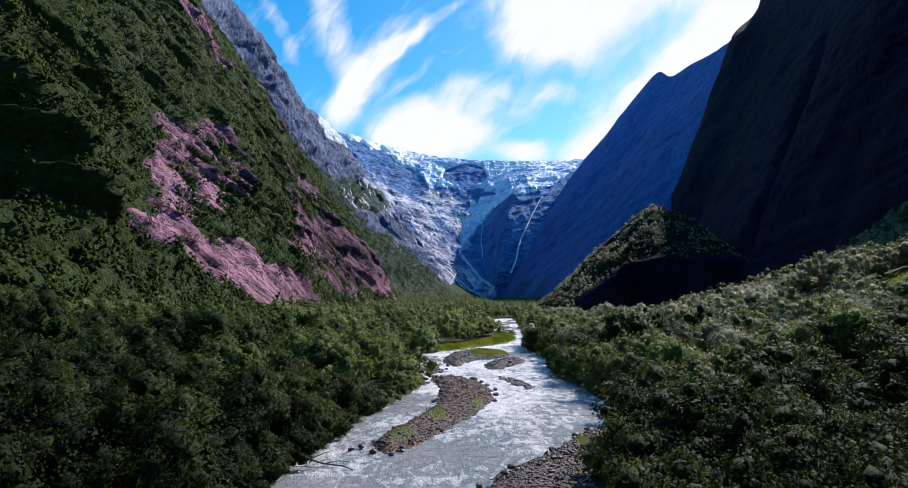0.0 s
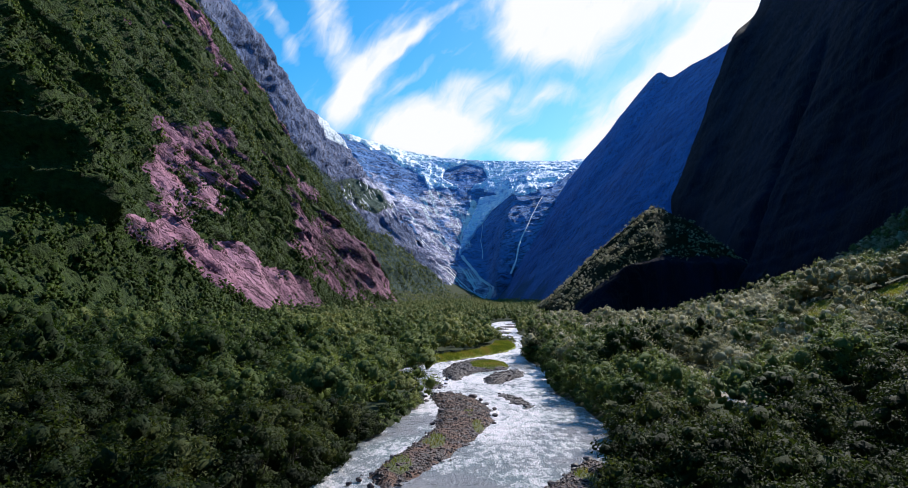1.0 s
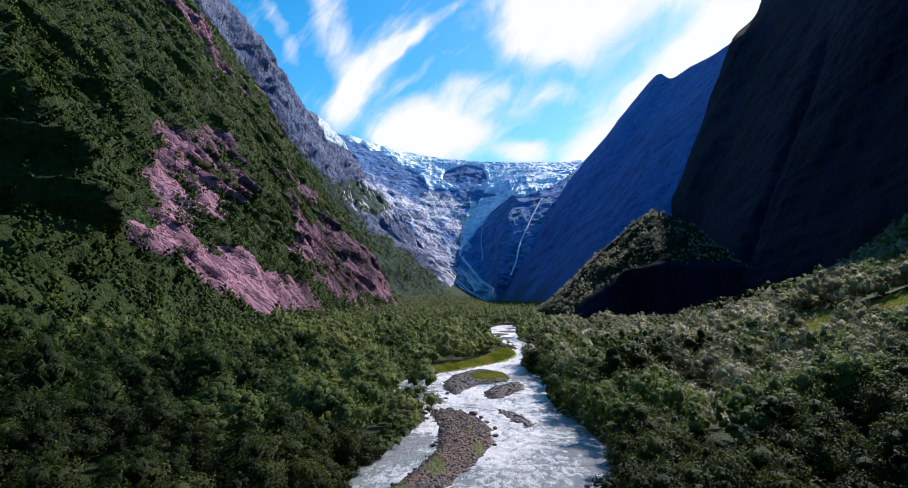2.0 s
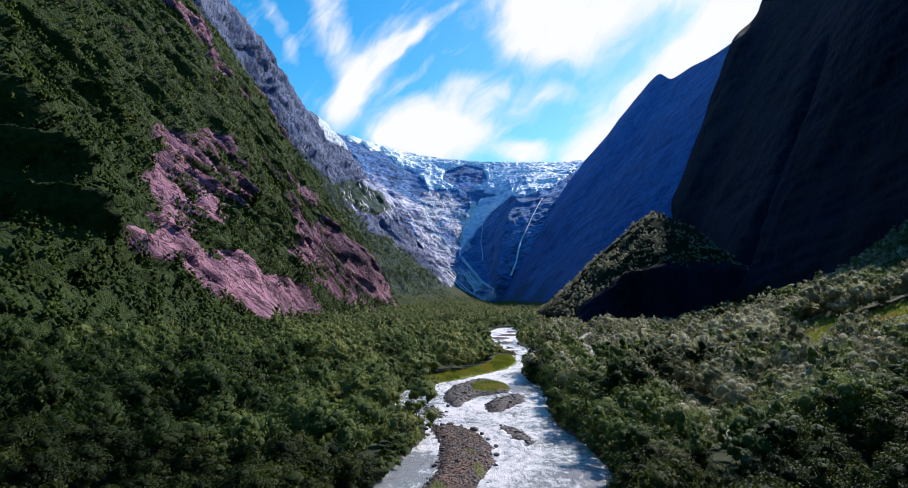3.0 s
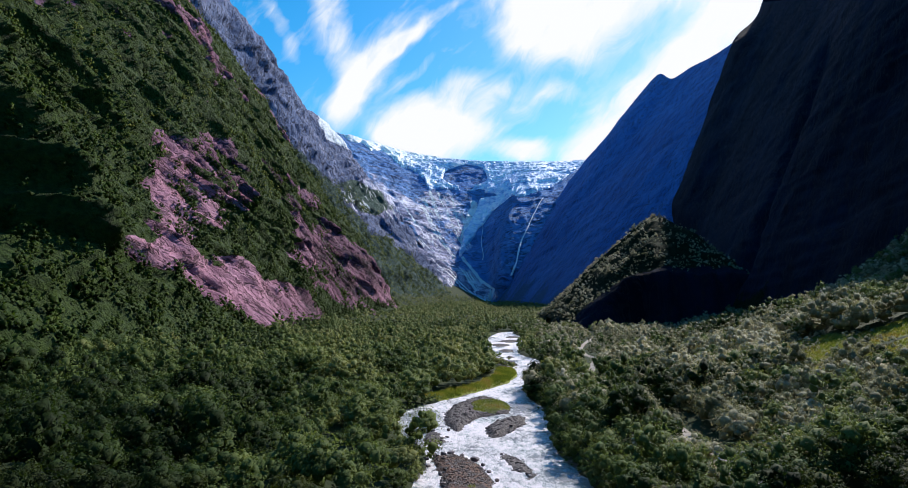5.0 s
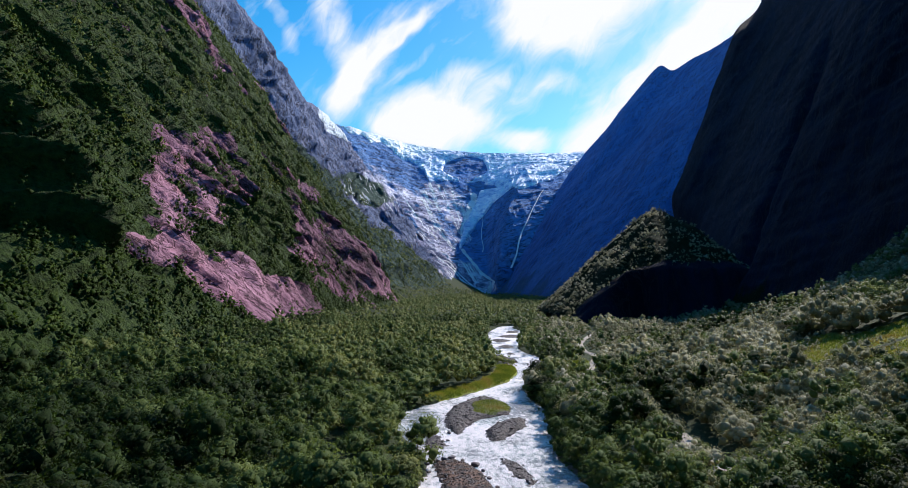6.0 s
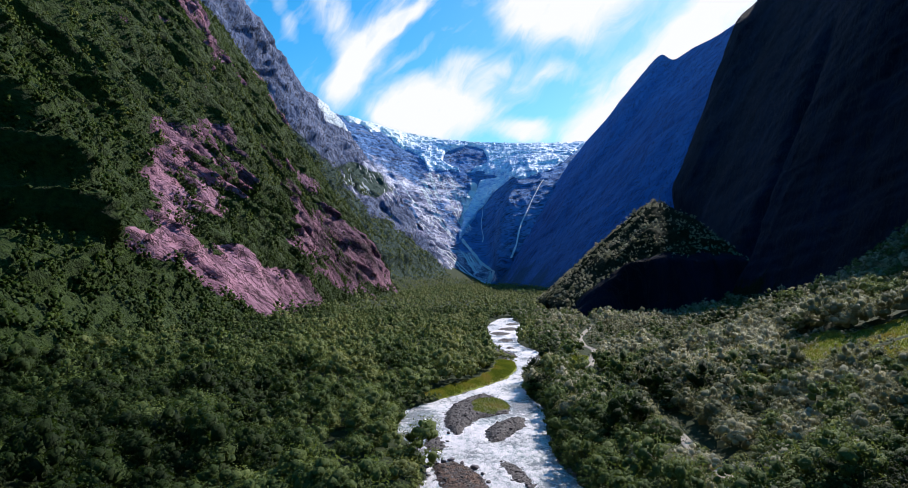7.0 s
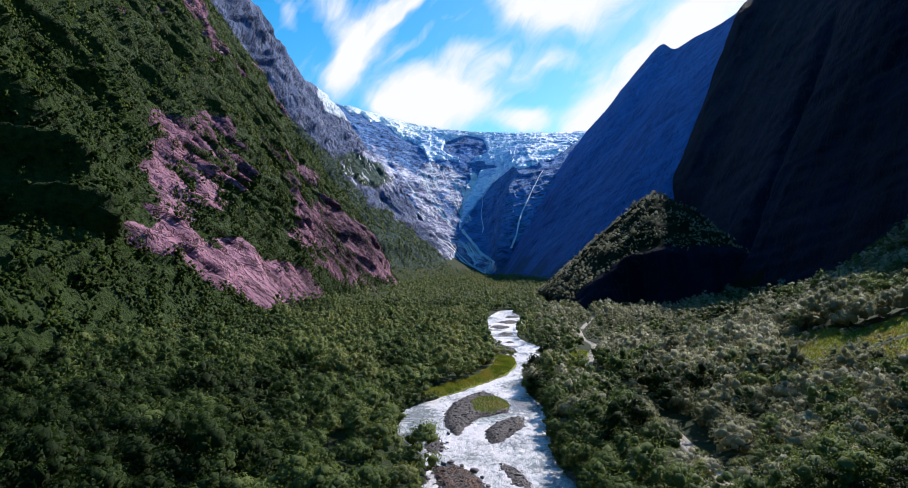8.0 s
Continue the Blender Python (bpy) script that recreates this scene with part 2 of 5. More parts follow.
def ice_material():
    m, t, b = material("glacier_ice")
    p = position(t)
    band = mapped(t, p, (1.0, 0.6, 2.2), (0, 12, 0))
    n1 = noise_tex(t, band, 0.018, 8, 0.7, 1.2)
    n2 = noise_tex(t, p, 0.05, 6, 0.7)
    col = ramp(t, math_node(t, "ADD", math_node(t, "MULTIPLY", n1, 0.7), math_node(t, "MULTIPLY", n2, 0.3)),
               ((0.36, (0.10, 0.22, 0.48)), (0.45, (0.34, 0.50, 0.78)), (0.56, (0.80, 0.86, 0.95))))
    snow = ramp(t, math_node(t, "ADD", attribute(t, "snow"), math_node(t, "MULTIPLY", math_node(t, "SUBTRACT", n2, 0.5), 0.8)), ((0.42, 0.0), (0.6, 1.0)))
    col = mix(t, snow, col, (0.93, 0.94, 0.96))
    link(t, col, b.inputs["Base Color"])
    b.inputs["Roughness"].default_value = 0.55
    bump(t, b, n1, 0.6, 12.0)
    return m


def leaf_material(name, single, stops):
    """Leaves: colour by tree, varied leaf by leaf, with light coming through."""
    m, t, b = material(name)
    isl = node(t, "ShaderNodeNewGeometry").outputs["Random Per Island"]
    tree_tint = node(t, "ShaderNodeObjectInfo").outputs["Random"] if single else attribute(t, "tint")
    v = math_node(t, "ADD", math_node(t, "MULTIPLY", tree_tint, 0.84), math_node(t, "MULTIPLY", isl, 0.16))
    col = ramp(t, v, stops)
    p = position(t)
    fine, coarse = noise_tex(t, p, 5.5, 4, 0.7), noise_tex(t, p, 1.3, 3, 0.6)
    sprays = math_node(t, "ADD", math_node(t, "MULTIPLY", fine, 0.65), math_node(t, "MULTIPLY", coarse, 0.35))
    # Noise darkens the colour, imitating shaded gaps between the leaves.
    col = mix(t, 1.0, col, ramp(t, sprays, ((0.34, 0.55), (0.5, 0.92), (0.64, 1.0))), "MULTIPLY")
    link(t, col, b.inputs["Base Color"])
    bump(t, b, sprays, 0.5, 0.3)
    b.inputs["Roughness"].default_value = 0.7
    b.inputs["Specular IOR Level"].default_value = 0.15
    thin = node(t, "ShaderNodeBsdfTranslucent")
    link(t, mix(t, 1.0, col, (1.0, 1.0, 0.65), "MULTIPLY"), thin.inputs["Color"])
    s = node(t, "ShaderNodeMixShader", Fac=0.42)
    link(t, b.outputs[0], s.inputs[1])
    link(t, thin.outputs[0], s.inputs[2])
    link(t, s.outputs[0], t.nodes["Material Output"].inputs["Surface"])
    return m


GREENS = ((0.0, (0.016, 0.034, 0.006)), (0.18, (0.046, 0.08, 0.016)), (0.4, (0.112, 0.162, 0.044)), (0.7, (0.195, 0.245, 0.076)), (1.0, (0.30, 0.31, 0.11)))
GREYS = ((0.0, (0.165, 0.168, 0.085)), (0.35, (0.365, 0.35, 0.22)), (0.7, (0.54, 0.495, 0.355)), (1.0, (0.65, 0.60, 0.47)))
# Near willows: GREYS darkened, foreground shade put into the leaf colour.
WILLOW_SHADED = ((0.0, (0.075, 0.088, 0.035)), (0.35, (0.145, 0.145, 0.078)), (0.7, (0.215, 0.20, 0.13)), (1.0, (0.30, 0.27, 0.20)))
BIRCH = ((0.0, (0.036, 0.07, 0.008)), (0.35, (0.072, 0.118, 0.015)), (0.7, (0.14, 0.185, 0.028)), (1.0, (0.25, 0.27, 0.055)))
# Near alders: GREENS darkened, again with the foreground shade painted in.
ALDER_SHADED = ((0.0, (0.010, 0.020, 0.004)), (0.4, (0.022, 0.040, 0.008)), (0.75, (0.05, 0.074, 0.016)), (1.0, (0.11, 0.125, 0.034)))
M_LEAF = leaf_material("alder_leaves_shaded", True, ALDER_SHADED)
M_LEAF_GREY = leaf_material("willow_leaves_shaded", True, WILLOW_SHADED)
M_WOOD_GREEN = leaf_material("alder_wood_foliage", False, GREENS)
M_CLIFF_GREEN = leaf_material("birch_scrub_foliage", False, BIRCH)
M_WOOD_GREY = leaf_material("willow_wood_foliage", False, GREYS)


def plain_material(name, a, b_col, scale, rough=0.9, metal=0.0):
    m, t, b = material(name)
    p = position(t)
    n1, n2 = noise_tex(t, p, scale, 6, 0.6), noise_tex(t, p, scale * 9, 4)
    v = math_node(t, "ADD", math_node(t, "MULTIPLY", n1, 0.6), math_node(t, "MULTIPLY", n2, 0.4))
    link(t, ramp(t, v, ((0.35, a), (0.65, b_col))), b.inputs["Base Color"])
    b.inputs["Roughness"].default_value, b.inputs["Metallic"].default_value = rough, metal
    bump(t, b, n2, 0.4, 0.05)
    return m


M_GROUND, M_GRAVEL, M_STONE, M_WATER, M_ICE = ground_material(), gravel_material(), stone_material("wet_stone", ((0.0, (0.024, 0.015, 0.021)), (0.35, (0.058, 0.038, 0.046)), (0.7, (0.115, 0.076, 0.082)), (1.0, (0.25, 0.20, 0.22)))), water_material(), ice_material()
M_PEBBLE = stone_material("rusty_pebbles", ((0.0, (0.036, 0.02, 0.017)), (0.35, (0.088, 0.043, 0.032)), (0.7, (0.145, 0.078, 0.06)), (1.0, (0.26, 0.175, 0.15))))
M_BARK = plain_material("grey_bark", (0.06, 0.05, 0.042), (0.19, 0.17, 0.15), 3.0)
M_ROAD = plain_material("gravel_track", (0.27, 0.215, 0.18), (0.47, 0.39, 0.335), 0.8)
M_GRASS = leaf_material("meadow_grass", False, ((0.0, (0.13, 0.18, 0.03)), (0.45, (0.27, 0.31, 0.05)), (0.75, (0.36, 0.33, 0.08)), (1.0, (0.38, 0.26, 0.10))))
M_FALLS = plain_material("falling_water", (0.62, 0.66, 0.72), (0.86, 0.88, 0.9), 0.06, 0.6)


# ---- geometry helpers ----
def hash3(i, j, k, seed):
    n = (i * 374761393 + j * 668265263 + k * 2147483647 + seed * 974634777) & 0xFFFFFFFF
    n = ((n ^ (n >> 13)) * 1274126177) & 0xFFFFFFFF
    n = ((n ^ (n >> 16)) * 2246822519) & 0xFFFFFFFF
    return ((n ^ (n >> 15)) & 0xFFFFFF) / float(0x7FFFFF) - 1.0


def vnoise(x, y, z, seed=0):
    """Smooth value noise, -1 to 1, on arrays."""
    x, y, z = np.broadcast_arrays(np.asarray(x, float), np.asarray(y, float), np.asarray(z, float))
    i, j, k = (np.floor(a).astype(np.int64) for a in (x, y, z))
    f, g, h = x - i, y - j, z - k
    f, g, h = (a * a * a * (a * (a * 6 - 15) + 10) for a in (f, g, h))
    out = 0
    for di in (0, 1):
        for dj in (0, 1):
            for dk in (0, 1):
                w = (f if di else 1 - f) * (g if dj else 1 - g) * (h if dk else 1 - h)
                out = out + w * hash3(i + di, j + dj, k + dk, seed)
    return out


def fbm(x, y, z, octaves=5, seed=0, gain=0.5, ridged=False):
    total, amp, s = 0.0, 1.0, 0.0
    for o in range(octaves):
        n = vnoise(np.asarray(x) * 2.03 ** o + 17.3 * o, np.asarray(y) * 2.03 ** o + 5.1 * o, np.asarray(z) * 2.03 ** o, seed + o)
        total = total + amp * ((1 - 2 * np.abs(n)) if ridged else n)
        s += amp
        amp *= gain
    return total / s


def smooth(a, b, x):
    u = np.clip((np.asarray(x, float) - a) / (b - a), 0, 1)
    return u * u * (3 - 2 * u)


def curve_at(points, u):
    """Points along a smooth line through a few control rows; u runs from 0 to len - 1."""
    p = np.array(points, float)
    u = np.clip(np.asarray(u, float), 0, len(p) - 1)
    i = np.minimum(u.astype(int), len(p) - 2)
    f = (u - i)[..., None]
    a, b, c, d = p[np.maximum(i - 1, 0)], p[i], p[i + 1], p[np.minimum(i + 2, len(p) - 1)]
    return 0.5 * (2 * b + (c - a) * f + (2 * a - 5 * b + 4 * c - d) * f ** 2 + (3 * b - a - 3 * c + d) * f ** 3)


def mesh_of(name, verts, faces, mat, attrs=None, smooth_faces=False, normals=None):
    """A mesh from arrays: verts n x 3, faces m x 3 or m x 4."""
    verts, faces = np.ascontiguousarray(verts, np.float32), np.ascontiguousarray(faces, np.int32)
    me = bpy.data.meshes.new(name)
    m, k = faces.shape
    me.vertices.add(len(verts))
    me.vertices.foreach_set("co", verts.ravel())
    me.loops.add(m * k)
    me.loops.foreach_set("vertex_index", faces.ravel())
    me.polygons.add(m)
    me.polygons.foreach_set("loop_start", np.arange(0, m * k, k, dtype=np.int32))
    me.polygons.foreach_set("use_smooth", np.full(m, smooth_faces))
    me.update(calc_edges=True)
    for key, values in (attrs or {}).items():
        me.attributes.new(key, "FLOAT", "POINT").data.foreach_set("value", np.ascontiguousarray(values, np.float32).ravel())
    me.materials.append(mat)
    me.validate()
    if normals is not None:
        me.normals_split_custom_set_from_vertices(np.ascontiguousarray(normals, np.float32))
    return me


def grid_faces(nu, nv):
    i, j = np.meshgrid(np.arange(nu - 1), np.arange(nv - 1), indexing="ij")
    a = i * nv + j
    return np.stack((a, a + nv, a + nv + 1, a + 1), -1).reshape(-1, 4)


def outline_field(outline, x, y):
    """Distance from a closed outline: positive inside it, negative outside."""
    p = np.array(outline, float)
    inside = np.zeros(np.shape(x), bool)
    dist = np.full(np.shape(x), 1e9)
    for i in range(len(p)):
        a, b = p[i], p[(i + 1) % len(p)]
        cross = (a[1] > y) != (b[1] > y)
        inside ^= cross & (x < (b[0] - a[0]) * (y - a[1]) / (b[1] - a[1] + 1e-9) + a[0])
        t = np.clip(((x - a[0]) * (b[0] - a[0]) + (y - a[1]) * (b[1] - a[1])) / ((b - a) ** 2).sum(), 0, 1)
        dist = np.minimum(dist, np.hypot(x - a[0] - t * (b[0] - a[0]), y - a[1] - t * (b[1] - a[1])))
    return np.where(inside, dist, -dist)


# ---- the plan of the valley ----
RIVER_Y = np.array([-400, 30, 50, 66, 85, 105, 123, 146, 161, 172, 188, 208, 223, 240, 257, 271, 287, 300, 314, 335, 359, 383, 420, 458, 498, 539, 580, 600, 625, 700, 900, 1200, 2100.0])
RIVER_L = np.array([-18, -15, -13.4, -12.2, -9.4, -5.8, -5.2, -12.5, -13.6, -11.2, -1.5, 9.5, 17, 22, 24.5, 24, 20.5, 17, 16, 15.9, 18, 21.5, 21, 23.5, 25.5, 31, 38, 46, 74, 100, 108, 112, 116.0])
RIVER_R = np.array([5, 7, 11.4, 16.6, 20.8, 20.5, 19, 20.5, 22.3, 22.8, 21.6, 22.4, 26, 32, 37, 41, 44, 43.5, 39.5, 36, 34.5, 37, 43, 49, 53, 52.5, 50.5, 56, 80, 104, 111, 115, 119.0])


def river_edges(y):
    """Left and right waterline at y."""
    rows = np.stack((RIVER_L, RIVER_R), -1)
    u = np.interp(y, RIVER_Y, np.arange(len(RIVER_Y)))
    e = curve_at(rows, u)
    wob = 0.5 * fbm(np.asarray(y) / 5, 0.3, 0.1, 3, 7)
    return e[..., 0] + wob, e[..., 1] + 0.5 * fbm(np.asarray(y) / 5, 4.3, 0.1, 3, 9)


def left_foot(y):
    return np.interp(y, [-400, 200, 380, 600, 950, 1150, 1400, 1900, 2100, 4000], [-130, -122, -118, -116, -84, -180, -105, 30, 100, 300])


def right_rise(y):
    """Where the valley floor turns into the eastern slope."""
    return np.interp(y, [-400, 60, 120, 200, 300, 335, 400, 600, 1000, 2100], [34, 36, 46, 56, 68, 104, 168, 185, 190, 128])


ROAD_Y = [-100, 60, 103, 114, 128, 137, 165, 183, 203, 216, 227, 249, 277, 294, 304, 312, 320, 338, 366, 400, 450, 700]
ROAD_X = [46, 44, 43, 44.2, 45.1, 46, 44.4, 44.8, 45.2, 44, 46, 51.4, 58.6, 63, 64.6, 64.6, 63.4, 65.5, 70, 80, 96, 130]


def road_x(y):
    return np.interp(y, ROAD_Y, ROAD_X)


def ground_z(x, y):
    """Height of the ground: river bed, banks, wooded floor, eastern slope, western fan."""
    x, y = np.asarray(x, float), np.asarray(y, float)
    l, r = river_edges(y)
    out = np.maximum(l - x, x - r)
    bank = -0.9 + 1.9 * smooth(-2.5, 3.0, out)
    floor = bank + 0.035 * np.clip(out, 0, 60) + 0.35 * fbm(x / 14, y / 14, 0, 4, 3) * smooth(2, 10, out)
    e = x - right_rise(y)
    east = 0.20 * np.clip(e, 0, 40) + 0.31 * np.clip(e - 40, 0, 60) + 0.62 * np.clip(e - 100, 0, 900) - 0.0
    near = 1 - smooth(700, 1100, y)
    w = left_foot(y) + 28 - x
    west = 0.16 * np.clip(w, 0, 30) + 0.5 * np.clip(w - 30, 0, 300)
    rise = np.interp(y, [0, 600, 2100, 4000], [0, 0, 22, 60])
    return floor + east * near + 0.1 * np.clip(e, 0, 400) * (1 - near) + west + rise + 1.4 * fbm(x / 45, y / 45, 2, 4, 5) * smooth(15, 50, np.abs(out))


MEADOWS = ((107, 199, 10, 14), (101, 184, 8, 10), (118, 186, 12, 6), (112, 181, 16, 10), (128, 180, 16, 11), (98, 168, 10, 7), (112, 160, 18, 8), (88, 208, 4, 3), (45.5, 240, 4, 20), (52, 268, 4.5, 18))


def meadow_mask(x, y):
    """Open grass: the bank in the river bend, clearings on the eastern slope, the verge of the track."""
    m = np.zeros(np.broadcast(x, y).shape)
    for cx, cy, rx, ry in MEADOWS:
        m = np.maximum(m, 1 - smooth(0.6, 1.15, np.hypot((x - cx) / rx, (y - cy) / ry) + 0.2 * fbm(x / 9, y / 9, 0, 3, 21)))
    l, r = river_edges(y)
    bend = (1 - smooth(4.5, 10, l - x + 4 * fbm(x / 6, y / 6, 0.5, 3, 23))) * smooth(182, 190, y) * (1 - smooth(258, 276, y)) * (x < l + 2)
    return np.maximum(m, bend)


# ---- ground, river, track ----
def spaced(stops):
    """Coordinates with a spacing that changes from stop to stop."""
    out = []
    for (a, b, step) in stops:
        out.extend(np.arange(a, b, step))
    return np.array(out + [stops[-1][1]], float)


def build_ground():
    xs = spaced(((-4200, -600, 300), (-600, -160, 20), (-160, -40, 4), (-40, 70, 1.5), (70, 240, 5), (240, 600, 20), (600, 4200, 300)))
    ys = spaced(((-4200, -200, 250), (-200, 30, 8), (30, 270, 1.7), (270, 640, 5), (640, 2200, 20), (2200, 4400, 200)))
    x, y = np.meshgrid(xs, ys, indexing="ij")
    z = ground_z(np.clip(x, -500, 700), y)
    l, r = river_edges(y)
    out = np.maximum(l - x, x - r)
    gravel = 1 - smooth(-0.6, 0.9, out + 0.8 * fbm(x / 3, y / 3, 0, 3, 2))
    me = mesh_of("ground", np.stack((x, y, z), -1).reshape(-1, 3), grid_faces(len(xs), len(ys)), M_GROUND,
                 {"meadow": meadow_mask(x, y), "gravel": gravel}, True)
    tagged(new("ground", me), "wooded valley floor of dark soil and grass", "ground", kind="structure")


def build_river():
    ys = spaced(((-150, 30, 3), (30, 130, 0.5), (130, 260, 0.9), (260, 700, 2.5), (700, 2110, 15)))
    n = 56
    y, f = np.meshgrid(ys, np.linspace(0, 1, n), indexing="ij")
    l, r = river_edges(ys)
    x = (l - 1.2)[:, None] + ((r - l) + 2.4)[:, None] * f
    rapid = np.clip(0.5 + 0.9 * fbm(x / 9, y / 16, 0, 3, 31), 0, 1) * (0.3 + 0.6 * smooth(50, 120, y)) + 0.2 * smooth(150, 260, y)
    z = np.interp(y, [0, 600, 2100], [0, 0, 22]) + 0.24 * fbm(x / 1.5, y / 2.1, 0, 4, 33) * (0.4 + rapid) + 0.07 * fbm(x / 0.6, y / 0.8, 0, 2, 35)
    me = mesh_of("water", np.stack((x, y, z), -1).reshape(-1, 3), grid_faces(len(ys), n), M_WATER, {"rapid": rapid}, True)
    tagged(new("water", me), "milky turquoise glacial river with white rapids", "river", kind="structure")


def build_road():
    ys = np.arange(-60, 460, 2.0)
    fs = np.array([-1.9, -1.6, -1.1, -0.6, 0, 0.6, 1.1, 1.6, 1.9])
    y, f = np.meshgrid(ys, fs, indexing="ij")
    c = road_x(y)
    for _ in range(2):
        c[1:-1] = (c[:-2] + 2 * c[1:-1] + c[2:]) / 4
    x = c + f * (1 + 0.12 * fbm(y / 6, f, 0, 2, 4)) * 0.85
    z = ground_z(c, y) + 0.22 - 0.5 * smooth(1.5, 1.9, np.abs(f)) - 0.06 * np.exp(-((np.abs(f) - 0.8) / 0.25) ** 2)
    me = mesh_of("road", np.stack((x, y, z), -1).reshape(-1, 3), grid_faces(len(ys), len(fs)), M_ROAD, None, True)
    tagged(new("road", me), "narrow pale gravel track through the trees", "road", kind="structure")


build_ground()
build_river()
build_road()


# ---- mountains ----
def wall_points(foot, crest, u, v, profile, relief, seed, strata=0.3, scale=60.0, gullies=(), slabs=0.0):
    """A mountain side between a foot line and a crest line. profile bends it: below 1 the lower part lies flatter."""
    a, c = curve_at(foot, u), curve_at(crest, u)
    h = np.clip(v, 0, 1) ** (profile(u) if callable(profile) else profile)
    p = np.stack((a[..., 0] + (c[..., 0] - a[..., 0]) * h, a[..., 1] + (c[..., 1] - a[..., 1]) * h, a[..., 2] + (c[..., 2] - a[..., 2]) * v), -1)
    across = c[..., :2] - a[..., :2]
    across = across / np.maximum(np.linalg.norm(across, axis=-1, keepdims=True), 1e-6)
    x, y, z = p[..., 0], p[..., 1], p[..., 2]
    big = fbm(x / (scale * 3), y / (scale * 3), z / (scale * 6), 4, seed)
    ribs = fbm(x / scale, y / scale, z / (scale * 3.5), 5, seed + 11, 0.5, True)
    w = z + strata * y
    beds = fbm(w / (scale * 0.22), (y - strata * z) / (scale * 1.6), x / scale, 5, seed + 23, 0.55, True)
    fade = (0.15 + 0.85 * smooth(0.0, 0.12, v)) * (1 - 0.55 * smooth(0.8, 1.0, v))
    d = relief * (1.0 * big + 0.55 * ribs + 0.42 * beds) * fade
    if slabs:
        step = (z + 0.75 * y) / 30 + 0.9 * fbm(y / 80, z / 80, x / 80, 3, seed + 31)
        saw = step - np.floor(step)
        fine = (z + 0.75 * y) / 9 + 1.1 * fbm(y / 40, z / 40, x / 40, 3, seed + 37)
        fine = fine - np.floor(fine)
        d = d + slabs * fade * ((saw ** 1.5) * (1 - smooth(0.88, 1.0, saw)) + 0.3 * fine * (1 - smooth(0.85, 1.0, fine)))
    for at, half, amount, low, high in gullies:
        d = d + amount * np.exp(-((u - at) / half) ** 2) * smooth(low, low + 0.1, v) * (1 - smooth(high, high + 0.2, v))
    p[..., 0] -= across[..., 0] * d
    p[..., 1] -= across[..., 1] * d
    p[..., 2] += 0.25 * d
    return p, big, ribs, beds


def build_wall(name, mat, foot, crest, nu, nv, profile, relief, seed, label, strata=0.3, scale=60.0, green=None, white=None, gullies=(), slabs=0.0, pale=None):
    u, v = np.meshgrid(np.linspace(0, len(foot) - 1, nu), np.linspace(-0.04, 1, nv), indexing="ij")
    p, big, ribs, beds = wall_points(foot, crest, u, v, profile, relief, seed, strata, scale, gullies, slabs)
    attrs = {"green": green(p, v, ribs, beds) if green else np.zeros_like(v), "white": white(p, u, v, beds) if white else np.zeros_like(v),
             "pale": pale(p, u, v, beds) if pale else np.zeros_like(v)}
    verts = p.reshape(-1, 3)
    ob = new(name, mesh_of(name, verts, grid_faces(nu, nv), mat, attrs, True))
    return tagged(ob, label, "mountain", kind="structure")


WEST_FOOT = ((-135, -300, 6), (-130, 0, 7), (-124, 200, 8), (-119, 380, 9), (-117, 580, 9), (-108, 760, 12), (-84, 950, 20), (-130, 1060, 18), (-260, 1130, 25))
WEST_CREST = ((-440, -320, 420), (-440, 0, 420), (-420, 200, 400), (-395, 390, 390), (-325, 590, 395), (-330, 780, 395), (-350, 955, 400), (-470, 1060, 420), (-600, 1120, 440))


WEST_GULLIES = ((2.0, 0.27, -80, 0.08, 0.42), (2.42, 0.12, 22, 0.05, 0.45))
# bare slabs of the western wall: northing and height
SLABS_UPPER = ((443, 139), (510, 165), (579, 178), (590, 140), (530, 100), (454, 74), (429, 80), (376, 82), (410, 106))
SLABS_LOWER = ((318, 58), (378, 68), (422, 58), (470, 50), (545, 38), (612, 18), (594, 2), (440, 2), (383, 20), (342, 32), (318, 44))
SLABS_NORTH = ((560, 70), (640, 100), (720, 118), (815, 132), (915, 95), (950, 50), (970, 16), (726, 18), (609, 38))
SLABS_STREAK = ((580, 205), (640, 180), (760, 175), (840, 165), (830, 140), (700, 135), (600, 165))


def west_green(p, v, ribs, beds):
    """Turf and scrub everywhere but on the pink slabs low on the western wall."""
    y, z = p[..., 1], p[..., 2]
    w = z + 0.45 * y
    patch = fbm(w / 20, (y - 0.45 * z) / 75, 0.5, 5, 61, 0.55)
    wob = 21 * fbm(y / 34, z / 18, 0.2, 4, 62)
    bare = 0.0
    for outline, soft, whole, mottle in ((SLABS_UPPER, 11, 0.66, 1.5), (SLABS_LOWER, 6, 0.86, 1.0), (SLABS_NORTH, 11, 0.74, 1.4), (SLABS_STREAK, 10, 0.48, 1.3)):
        inside = smooth(-soft, soft, outline_field(outline, y, z) + wob)
        bare = np.maximum(bare, inside * (whole + mottle * patch + 0.15 * beds))
    crag = smooth(0.22, 0.5, fbm(y / 60, z / 45, 2.2, 4, 63) + 0.1 * ribs) * smooth(120, 220, z) * 0.85
    return np.clip(1.0 - 1.1 * bare - crag, 0, 1)


